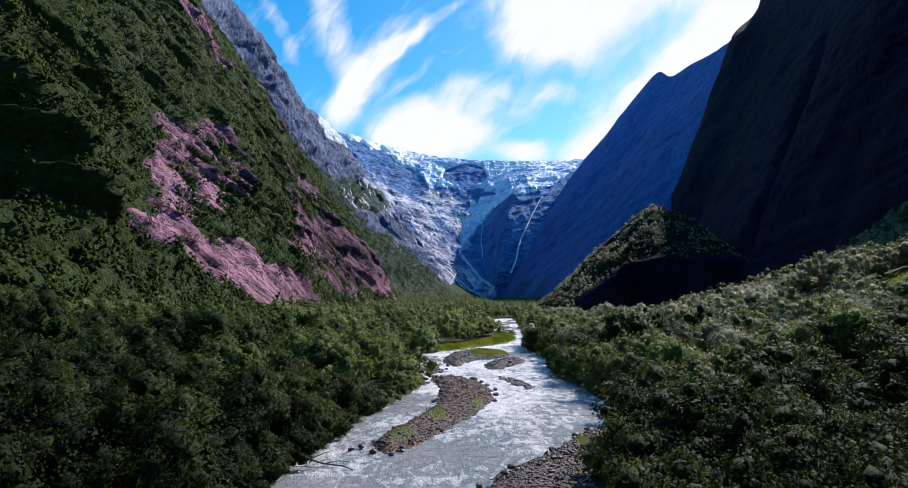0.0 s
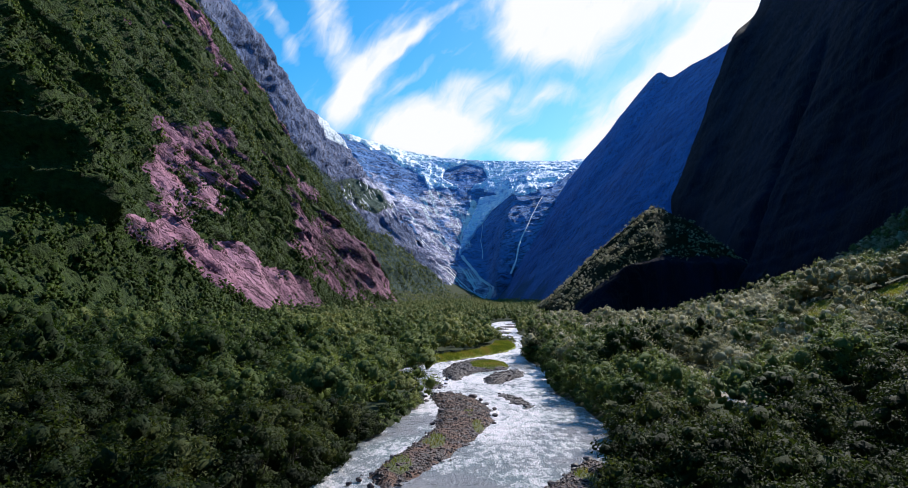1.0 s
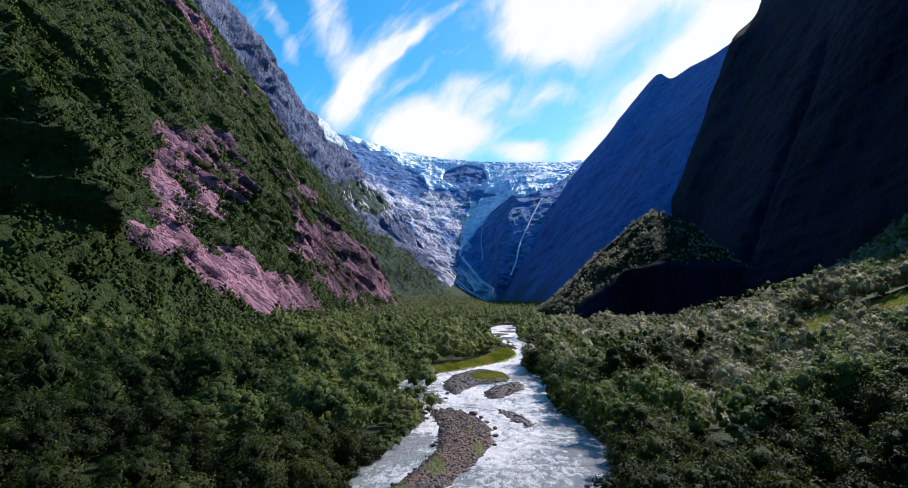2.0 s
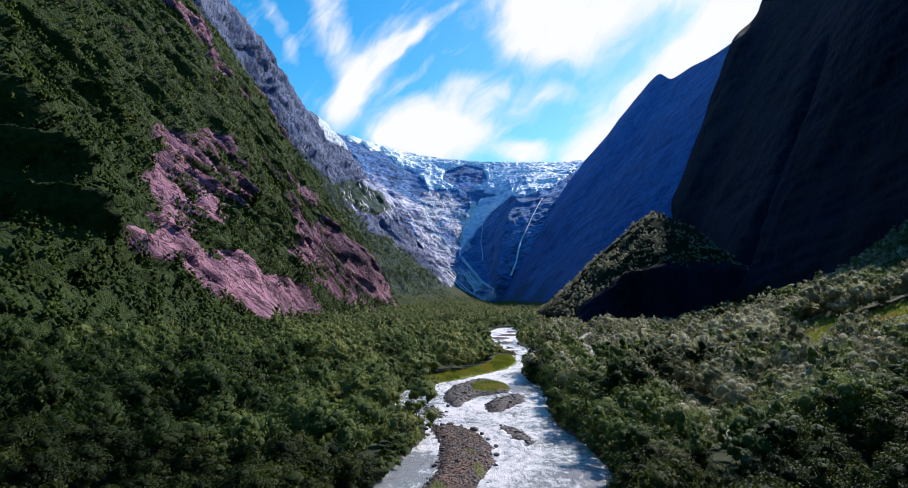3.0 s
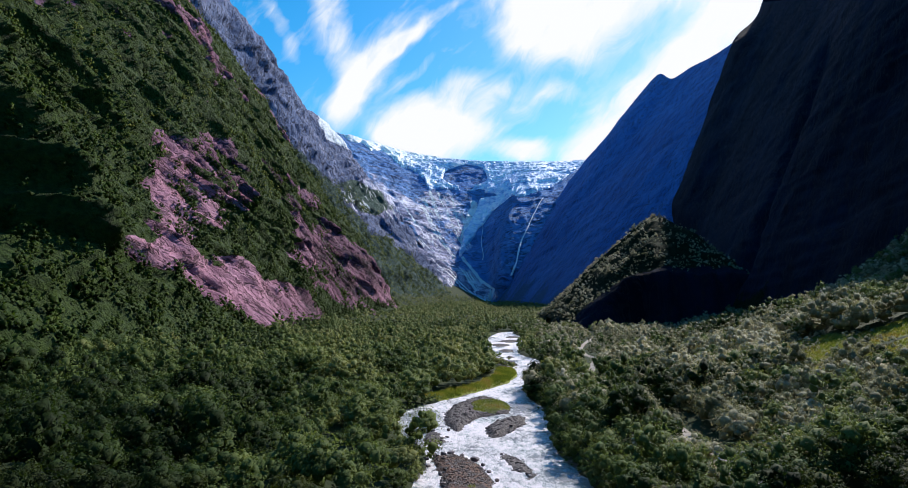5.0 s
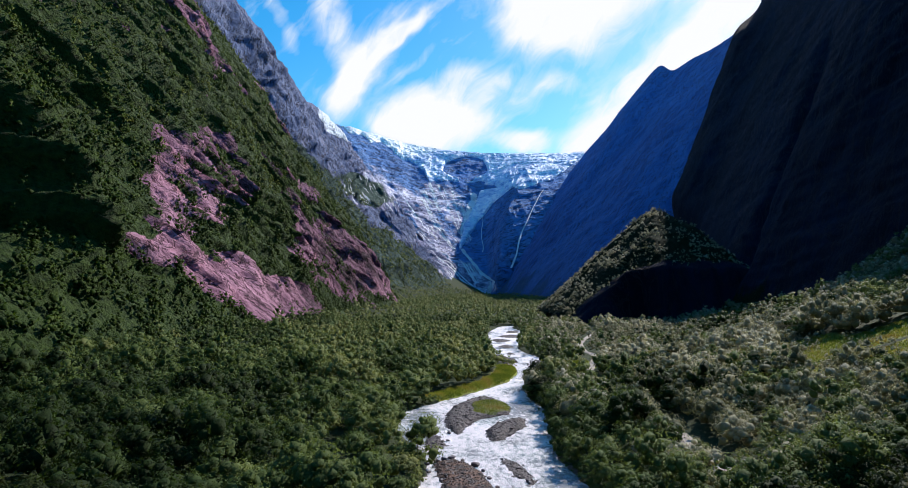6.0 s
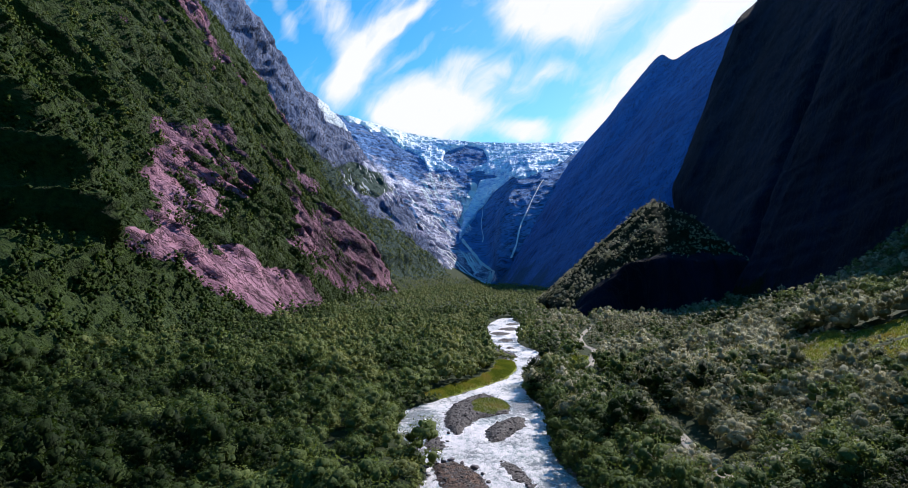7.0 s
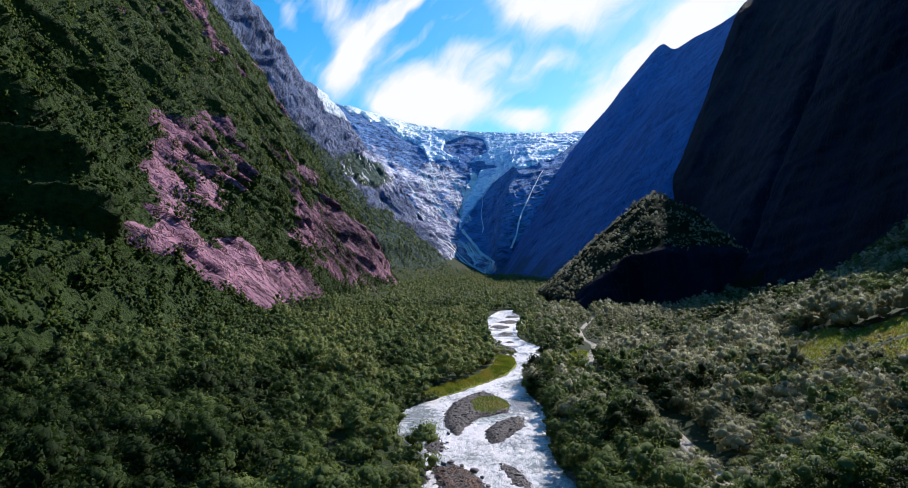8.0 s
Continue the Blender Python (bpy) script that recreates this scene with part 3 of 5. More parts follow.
FAR_WEST_FOOT = ((-330, 980, 30), (-150, 1300, 22), (-60, 1600, 22), (35, 1900, 24), (106, 2090, 26), (150, 2350, 130))
FAR_WEST_CREST = ((-600, 1000, 740), (-545, 1500, 742), (-538, 1900, 740), (-545, 2300, 740), (-545, 2700, 778), (-655, 3200, 905))
FAR_EAST_FOOT = ((500, 900, 90), (352, 1080, 40), (205, 1300, 16), (182, 1600, 18), (168, 1760, 20), (160, 1880, 22), (150, 1980, 24), (140, 2080, 27), (160, 2230, 80), (195, 2400, 140))
FAR_EAST_CREST = ((820, 1000, 720), (790, 1350, 745), (753, 1716, 724), (732, 1960, 749), (708, 2050, 748), (689, 2106, 783), (673, 2180, 777), (625, 2310, 718), (578, 2430, 652), (525, 2560, 592))
EAST_FOOT = ((240, -300, 70), (235, 0, 66), (232, 200, 56), (232, 350, 14), (238, 530, 8), (246, 645, 10), (345, 1095, 55), (480, 1160, 130))
# The first three crest points are unseen and raised to block skylight.
EAST_CREST = ((430, -260, 420), (430, 50, 420), (410, 260, 380), (366, 400, 298), (405, 600, 346), (512, 862, 450), (699, 1400, 706), (1000, 1450, 860))
EAST_RIBS = ((6.0, 0.5, 46, 0.12, 0.75), (5.45, 0.16, -16, 0.05, 0.8), (4.5, 0.14, -14, 0.05, 0.7))
SOUTH_FOOT = ((-420, -330, 10), (-150, -420, 8), (100, -430, 10), (330, -400, 60), (620, -300, 80))
SOUTH_CREST = ((-800, -760, 560), (-240, -930, 580), (200, -940, 580), (560, -860, 560), (900, -560, 540))
HEAD_FOOT = ((84, 2080, 24), (104, 2110, 26), (120, 2140, 27), (134, 2135, 27), (160, 2100, 30), (360, 2120, 70))
HEAD_CREST = ((-655, 3200, 900), (-255, 3400, 815), (90, 3400, 768), (400, 3400, 762), (690, 3350, 760), (1050, 3200, 800))


def head_profile(u):
    """Slabs west of the cleft, a steep buttress east of it."""
    return 0.85 + 0.75 * smooth(1.9, 3.2, u) + 0.15 * smooth(2.4, 3.3, u)


def bearings(p):
    """Where the far walls stand as seen from the valley floor: thousandths to the right and upwards."""
    return 1000 * p[..., 0] / p[..., 1], 1000 * (p[..., 2] - 14) / p[..., 1]


def along_line(line, q, r):
    """Distance from an open line of points."""
    dist = np.full(np.shape(q), 1e9)
    for (ax, ay), (bx, by) in zip(line[:-1], line[1:]):
        t = np.clip(((q - ax) * (bx - ax) + (r - ay) * (by - ay)) / ((bx - ax) ** 2 + (by - ay) ** 2), 0, 1)
        dist = np.minimum(dist, np.hypot(q - ax - t * (bx - ax), r - ay - t * (by - ay)))
    return dist


def head_pale(p, u, v, beds):
    """Slabs painted sunlit from below the snow down to the cleft, broken by gullies."""
    q, r = bearings(p)
    jag = 16 * fbm(q / 30, r / 30, 0.4, 4, 83)
    band = 1 - smooth(8, 36, along_line(((-150, 178), (-93, 156), (-44, 112), (-8, 58), (44, 8)), q, r) + jag)
    ledge = 1 - smooth(8, 32, along_line(((-36, 160), (-2, 140), (12, 105)), q, r) + jag)
    upper = 0.3 * smooth(130, 190, r) * (1 - smooth(-30, 30, q)) * smooth(-190, -150, q)
    islet = smooth(0.9, 1.25, np.hypot((q - 17) / 36, (r - 199) / 20))
    run = fbm((q + 0.8 * r) / 13, (r - 0.8 * q) / 60, 0.3, 4, 84, 0.62)
    # A shadow patch on the slabs, put into the colour.
    shade = smooth(16, 30, np.hypot((q + 88) / 1.3, r - 108) + 0.6 * jag)
    return np.clip((np.maximum(np.maximum(band, ledge), upper) + 1.3 * run * np.maximum(band, ledge)) * islet * shade, 0, 1)


def far_white(p, u, v, beds):
    """Snow banks under the crest and melt streams down the flank."""
    q, r = bearings(p)
    y, z = p[..., 1], p[..., 2]
    run = fbm(u * 26 + 0.4 * beds, v * 2.4, 0.7, 4, 71, 0.6)
    streams = smooth(0.12, 0.32, run) * head_pale(p, u, v, beds) * 0.95
    snow = 1 - smooth(0.5, 1.2, np.hypot((q + 97) / 30, (r - 214 + 0.06 * (q + 97)) / 5) + 0.5 * fbm(q / 12, r / 6, 0.1, 3, 74))
    patches = smooth(0.2, 0.4, fbm(q / 24, r / 8, 0.8, 4, 73)) * smooth(190, 225, r) * smooth(-170, -140, q) * 0.75
    cap = smooth(-9, 1, r - np.interp(q, [-230, -200, -140, -60], [274, 262, 236, 212]) + 7 * fbm(q / 14, r / 8, 0.3, 3, 75)) * smooth(-222, -206, q) * smooth(2100, 2300, y)
    torrent = 1 - smooth(0.8, 2.8, along_line(((12, 74), (41, 38), (60, 26), (52, 0)), q, r) + 2.0 * fbm(q / 5, r / 5, 0.6, 3, 76))
    return np.maximum.reduce((streams, snow, patches, cap, torrent))


def far_green(p, v, ribs, beds):
    """Talus and ledges that carry scrub, below the bare slabs."""
    q, r = bearings(p)
    jag = 14 * fbm(q / 26, r / 26, 0.9, 4, 77)
    edge = np.interp(q, [-330, -200, -164, -129, -75, -21, 14, 40], [330, 205, 158, 116, 78, 36, 2, -20])
    low = smooth(-14, 14, edge - r + jag)
    ledge = 0.85 * (1 - smooth(0.6, 1.2, np.hypot((q + 140) / 52, (r - 170 + 0.5 * (q + 140)) / 24) + 0.03 * jag))
    return np.clip(np.maximum(low, ledge) , 0, 1)


def all_green(p, v, ribs, beds):
    return np.clip(1.1 - 0.5 * v + 0.3 * ribs, 0, 1)


def dark_green(p, v, ribs, beds):
    return np.clip(0.62 - 4.5 * v + 0.4 * ribs, 0, 1)


def head_white(p, u, v, beds):
    q, r = bearings(p)
    run = fbm(u * 20 + 0.5 * beds, v * 3.0, 0.2, 4, 81, 0.6)
    streams = smooth(0.06, 0.28, run) * 0.9 * head_pale(p, u, v, beds)
    torrent = 1 - smooth(0.8, 2.8, along_line(((12, 74), (41, 38), (60, 26), (52, 0)), q, r) + 2.0 * fbm(q / 5, r / 5, 0.6, 3, 76))
    fall = 1 - smooth(3, 8, along_line(((30, 158), (22, 130), (14, 100)), q, r) + 4 * fbm(q / 6, r / 10, 0.2, 3, 82))
    return np.maximum.reduce((streams, torrent, 0.8 * fall))


build_wall("mountain_west", M_PINK, WEST_FOOT, WEST_CREST, 460, 190, 0.92, 15, 101, "steep pink gneiss wall with green scrub on its ledges", 0.6, 60, west_green, None, WEST_GULLIES, 8.0)
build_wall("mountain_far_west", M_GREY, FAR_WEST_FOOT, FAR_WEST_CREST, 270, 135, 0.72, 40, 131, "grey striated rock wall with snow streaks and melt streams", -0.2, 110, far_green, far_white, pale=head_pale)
build_wall("mountain_far_east", M_FAR, FAR_EAST_FOOT, FAR_EAST_CREST, 260, 150, 1.0, 11, 151, "dark shaded mountain, blue with haze, with a stepped summit", 0.2, 130, dark_green)
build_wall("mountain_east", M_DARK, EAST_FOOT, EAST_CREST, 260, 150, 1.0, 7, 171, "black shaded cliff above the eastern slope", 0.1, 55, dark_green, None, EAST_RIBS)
# Added out of view behind the camera to keep skylight off south-facing sides.
build_wall("mountain_south_unseen", M_DARK, SOUTH_FOOT, SOUTH_CREST, 60, 30, 0.9, 20, 211, "unseen mountain added to close the valley and cut skylight", 0.1, 90, all_green)
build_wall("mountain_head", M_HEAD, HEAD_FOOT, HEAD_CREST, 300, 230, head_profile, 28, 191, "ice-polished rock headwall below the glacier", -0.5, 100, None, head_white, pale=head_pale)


# ---- spur, glacier, waterfalls ----
def spur_z(x, y):
    """A rounded nose of the eastern mountain: a slope facing the valley and a cliff facing down-valley."""
    left = 0.9 * (x - np.interp(y, [540, 570, 620, 750, 850, 1000], [104, 100, 97, 95, 112, 160]))
    back = y - 562 - 16 * fbm(x / 40, 0.2, 0.4, 3, 41) - 0.12 * (x - 190)
    front = np.minimum(2.3 * back, 44 + 0.6 * (back - 19))
    top = 128 + 0.05 * (y - 650)
    east = 120 - 1.5 * (x - 226) + 0.12 * (y - 650)
    k = 9.0
    return -k * np.log(np.exp(-left / k) + np.exp(-front / k) + np.exp(-top / k) + np.exp(-np.clip(east, -200, 400) / k))


def spur_height(x, y):
    return spur_z(x, y) + 7 + 7 * fbm(x / 42, y / 30, 0, 5, 43, 0.5, True) + 2.0 * fbm(x / 9, y / 9, 0, 4, 44)


def build_spur():
    xs, ys = np.arange(96, 345, 2.6), np.arange(545, 960, 2.6)
    x, y = np.meshgrid(xs, ys, indexing="ij")
    z = spur_height(x, y)
    green = np.clip(0.75 + 0.5 * fbm(x / 22, y / 22, z / 22, 4, 45) - 0.9 * (1 - smooth(12, 30, y - 566 - 0.12 * (x - 190))), 0, 1)
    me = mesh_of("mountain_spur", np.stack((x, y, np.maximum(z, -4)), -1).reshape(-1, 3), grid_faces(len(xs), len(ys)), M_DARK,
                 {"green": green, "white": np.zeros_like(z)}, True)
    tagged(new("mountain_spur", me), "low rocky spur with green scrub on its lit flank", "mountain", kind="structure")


build_spur()


def build_glacier():
    """Ice over the upper headwall with a tongue hanging down its cleft; it rises out of the rock where the ice lies."""
    nu, nv = 300, 230
    u, v = np.meshgrid(np.linspace(0, 5, nu), np.linspace(0.12, 1.0, nv), indexing="ij")
    p, big, ribs, beds = wall_points(HEAD_FOOT, HEAD_CREST, u, v, head_profile, 28, 191, -0.5, 100)
    q, r = bearings(p)
    jag = 9 * fbm(q / 22, r / 22, 0, 4, 51)
    edge = np.interp(q, [-203, -165, -140, -110, -75, -48, -40, 60, 87, 132, 160, 195], [276, 260, 251, 236, 214, 198, 178, 176, 168, 176, 186, 214])
    field = r - edge + jag
    spine = np.interp(r, [75, 81, 113, 145, 181], [8, 10, 25, 46, 76])
    half = np.interp(r, [72, 81, 113, 145, 185], [1, 4, 9, 14, 30])
    tongue = np.where((r > 74) & (r < 190), half - np.abs(q - spine) + 0.35 * jag, -30)
    islet = 1 - np.hypot((q - 17) / 34, (r - 200) / 17) + 0.02 * jag
    islet2 = 1 - np.hypot((q - 18) / 12, (r - 182) / 5) + 0.012 * jag
    ledge = 1 - np.hypot((q - 0) / 75, (r - 170) / 7) + 0.03 * jag
    ice = np.maximum(np.minimum(field / 9, 1), np.minimum(tongue / 5, 1))
    for hole in (islet, islet2, ledge):
        ice = np.minimum(ice, -hole * 5)
    crevasse = fbm(p[..., 0] / 38, p[..., 2] / 16, p[..., 1] / 60, 5, 53, 0.62, True)
    lift = 9 * smooth(-0.2, 0.6, ice) - 22 * (1 - smooth(-0.5, 0.1, ice)) + 7.0 * crevasse
    p[..., 1] -= lift * 0.8
    p[..., 2] += lift * 0.6
    snow = np.clip(smooth(200, 232, r + 0.6 * jag) * (0.25 + 0.6 * smooth(60, -120, q)) + 0.25 * crevasse, 0, 1)
    keep = (ice > -0.9)
    f = grid_faces(nu, nv)
    f = f[keep.ravel()[f].any(axis=1)]
    me = mesh_of("glacier", p.reshape(-1, 3), f, M_ICE, {"snow": snow}, False)
    tagged(new("glacier", me), "crevassed blue-white glacier hanging over a rock headwall", "glacier", kind="structure")


build_glacier()


def build_waterfall(q0, r0, q1, r1, foot, crest, profile, relief, seed, strata, scale, width, label, lift=5):
    """A ribbon of falling water that keeps to the rock between two bearings."""
    nu, nv = 160, 220
    u, v = np.meshgrid(np.linspace(0, len(foot) - 1, nu), np.linspace(0, 1, nv), indexing="ij")
    p, *_ = wall_points(foot, crest, u, v, profile, relief, seed, strata, scale)
    flat = p.reshape(-1, 3)
    qr = np.stack((1000 * flat[:, 0] / flat[:, 1], 1000 * (flat[:, 2] - 14) / flat[:, 1]), -1)
    rows = []
    n = 40
    for i in range(n + 1):
        f = i / n
        want = np.array((q0 + (q1 - q0) * f ** 0.75 + 2.4 * math.sin(f * 9) * f, r0 + (r1 - r0) * f))
        rows.append(flat[np.argmin(((qr - want) ** 2).sum(1))])
    c = np.array(rows)
    for _ in range(3):
        c[1:-1] = (c[:-2] + 2 * c[1:-1] + c[2:]) / 4
    w = width * (0.5 + 0.9 * np.linspace(0, 1, n + 1)) * (1 + 0.3 * fbm(np.arange(n + 1) / 3, 0, 0, 2, seed))
    rings = [c + np.stack((k * w, -lift - (0 if abs(k) > 0.9 else 2) + 0 * w, 0 * w), -1) for k in (-1, -0.45, 0.1, 0.5, 1)]
    verts = np.stack(rings, 1).reshape(-1, 3)
    ob = new("waterfall", mesh_of("waterfall", verts, grid_faces(n + 1, 5), M_FALLS, None, True))
    return tagged(ob, label, "waterfall", group="waterfalls of the valley head")


HEAD = (HEAD_FOOT, HEAD_CREST, head_profile, 28, 191, -0.5, 100)


# ---- trees ----
rng = np.random.default_rng(5)


def solid(sides):
    """Corner points and triangles of a coarse ball: 8 or 20 faces."""
    if sides == 8:
        v = np.array(((1, 0, 0), (-1, 0, 0), (0, 1, 0), (0, -1, 0), (0, 0, 1), (0, 0, -1)), float)
        f = np.array(((0, 2, 4), (2, 1, 4), (1, 3, 4), (3, 0, 4), (2, 0, 5), (1, 2, 5), (3, 1, 5), (0, 3, 5)))
        return v, f
    bm = bmesh.new()
    bmesh.ops.create_icosphere(bm, subdivisions=1, radius=1)
    v = np.array([w.co[:] for w in bm.verts])
    f = np.array([[w.index for w in p.verts] for p in bm.faces])
    bm.free()
    return v, f


def crown_shape(seed, cards, height, radius, size, lobes, sides=20, body=0.9, up=0.55):
    """A crown: uneven leafy clumps and small loose blades round them. Returns points, outward directions, triangles, clump centres."""
    r = np.random.default_rng(seed)
    first = np.arange(lobes) == 0
    ang = r.uniform(0, 0.9, lobes) + np.arange(lobes) * 2.4
    rad = radius * np.where(first, 0.05, r.uniform(0.3, 0.72, lobes))
    top = height * np.where(first, 0.82, r.uniform(0.26, 0.74, lobes))
    centre = np.stack((rad * np.cos(ang), rad * np.sin(ang), top), -1)
    lobe_r = radius * r.uniform(0.32, 0.56, lobes)
    verts, normals, faces, base = [], [], [], 0
    sv, sf = solid(sides)
    mid = np.array((0, 0, height * 0.4))
    for c, q in zip(centre, lobe_r):
        spin = np.array(Euler(r.uniform(0, 6.28, 3)).to_matrix())
        w = (sv @ spin.T) * r.uniform(0.6, 1.25, (len(sv), 1))
        p = w * q * body * np.array((1, 1, 0.88)) + c
        n = np.array((0, 0, up)) + 0.7 * w / np.linalg.norm(w, axis=1, keepdims=True) + 0.6 * (p - mid) / np.linalg.norm(p - mid, axis=1, keepdims=True)
        verts.append(p)
        normals.append(n)
        faces.append(sf + base)
        base += len(p)
    which = r.choice(lobes, cards, p=lobe_r ** 2 / (lobe_r ** 2).sum())
    d = r.normal(size=(cards, 3))
    d[:, 2] = np.where(d[:, 2] < -0.35, -0.4 * d[:, 2], d[:, 2])
    d /= np.linalg.norm(d, axis=1, keepdims=True)
    at = centre[which] + d * r.uniform(0.8, 1.16, (cards, 1)) * lobe_r[which][:, None] * np.array((1, 1, 0.9))
    axis = (at - mid) / np.linalg.norm(at - mid, axis=1, keepdims=True)
    facing = np.array((0, 0, up)) + 0.7 * d + 0.6 * axis + 0.3 * r.normal(size=(cards, 3))
    normal = d + 0.5 * r.normal(size=(cards, 3)) + np.array((0, 0, 0.45))
    normal /= np.linalg.norm(normal, axis=1, keepdims=True)
    a = np.cross(normal, r.normal(size=(cards, 3)))
    a /= np.linalg.norm(a, axis=1, keepdims=True)
    b = np.cross(normal, a)
    s = size * r.uniform(0.6, 1.35, (cards, 1))
    leaf = np.stack((at + a * s, at - 0.5 * a * s + 0.6 * b * s, at - 0.5 * a * s - 0.6 * b * s), 1)
    verts.append(leaf.reshape(-1, 3))
    normals.append(np.repeat(facing, 3, 0))
    faces.append(base + np.arange(cards * 3).reshape(-1, 3))
    n = np.concatenate(normals)
    return np.concatenate(verts), n / np.linalg.norm(n, axis=1, keepdims=True), np.concatenate(faces), centre


def tube(points, radii, sides=6):
    """A tapered, bent round limb."""
    pts = np.array(points, float)
    verts, faces = [], []
    for i, (p, r) in enumerate(zip(pts, radii)):
        d = pts[min(i + 1, len(pts) - 1)] - pts[max(i - 1, 0)]
        d = d / np.linalg.norm(d)
        a = np.cross(d, (0.3, 0.9, 0.2))
        a /= np.linalg.norm(a)
        b = np.cross(d, a)
        for k in range(sides):
            t = 2 * np.pi * k / sides
            verts.append(p + r * (math.cos(t) * a + math.sin(t) * b))
    for i in range(len(pts) - 1):
        for k in range(sides):
            o, n = i * sides, (k + 1) % sides
            faces.append((o + k, o + n, o + sides + n, o + sides + k))
    return np.array(verts), np.array(faces)


def trunk_mesh(seed, height, centre):
    """Trunk from the ground and a limb into each lobe of the crown."""
    r = np.random.default_rng(seed)
    verts, faces, base = [], [], 0
    lean = r.normal(0, 0.06, 2)
    stem = [(lean[0] * z, lean[1] * z, z - 0.4) for z in np.linspace(0, height * 0.78, 6)]
    parts = [tube(stem, np.linspace(0.15, 0.035, 6) * height / 6)]
    for c in centre[1:]:
        z = c[2] * r.uniform(0.3, 0.6)
        s = np.array((lean[0] * z, lean[1] * z, z))
        m = (s + c) / 2 + np.array((0, 0, -0.08 * height))
        parts.append(tube((s, m, c), (0.06 * height / 6, 0.045 * height / 6, 0.015), 5))
    for v, f in parts:
        verts.append(v)
        faces.append(f + base)
        base += len(v)
    return mesh_of("trunk", np.concatenate(verts), np.concatenate(faces), M_BARK, None, True)


def part(name, me, parent, label=""):
    ob = new(name, me)
    ob.parent = parent
    return tagged(ob, label)


def far_enough(x, y):
    """Whether a tree may stand here: off the water, bars, track and open grass."""
    l, r = river_edges(y)
    out = np.maximum(l - x, x - r)
    off = x - road_x(y)
    west_side = np.interp(y, [104, 116, 121, 138, 146, 160, 172, 184, 206, 214, 320, 335], [1.0, 1.2, 4.6, 4.2, 1.6, 3.4, 3.4, 1.8, 2.0, 5.5, 5.5, 3])
    east_side = np.interp(y, [104, 112, 150, 205, 214, 320, 335], [1.5, 4.2, 4.6, 4.2, 3.6, 3.6, 3])
    spit = (y > 117) & (y < 143) & (x > -12.5) & (x < -2)
    return (out > 0.5) & ~spit & ((off < -west_side) | (off > east_side)) & (meadow_mask(x, y) < 0.35)


def jittered(x0, x1, y0, y1, step):
    """Scattered places, about one in each step x step square."""
    xs, ys = np.arange(x0, x1, step), np.arange(y0, y1, step)
    x, y = np.meshgrid(xs, ys, indexing="ij")
    x = x + rng.uniform(-0.48, 0.48, x.shape) * step
    y = y + rng.uniform(-0.48, 0.48, y.shape) * step
    return x.ravel(), y.ravel()


def grey_share(x, y):
    """How far willows take over from alders: on the eastern side."""
    l, r = river_edges(y)
    return np.clip(smooth(0, 25, x - r) * (0.08 + 0.64 * smooth(70, 135, y) + 0.8 * fbm(x / 22, y / 22, 0, 3, 91)), 0, 1)


def tree_size(x, y):
    return np.clip(0.98 + 0.7 * fbm(x / 15, y / 15, 3, 3, 93) + rng.normal(0, 0.2, np.shape(x)), 0.4, 1.7)


NEAR_Y = 82


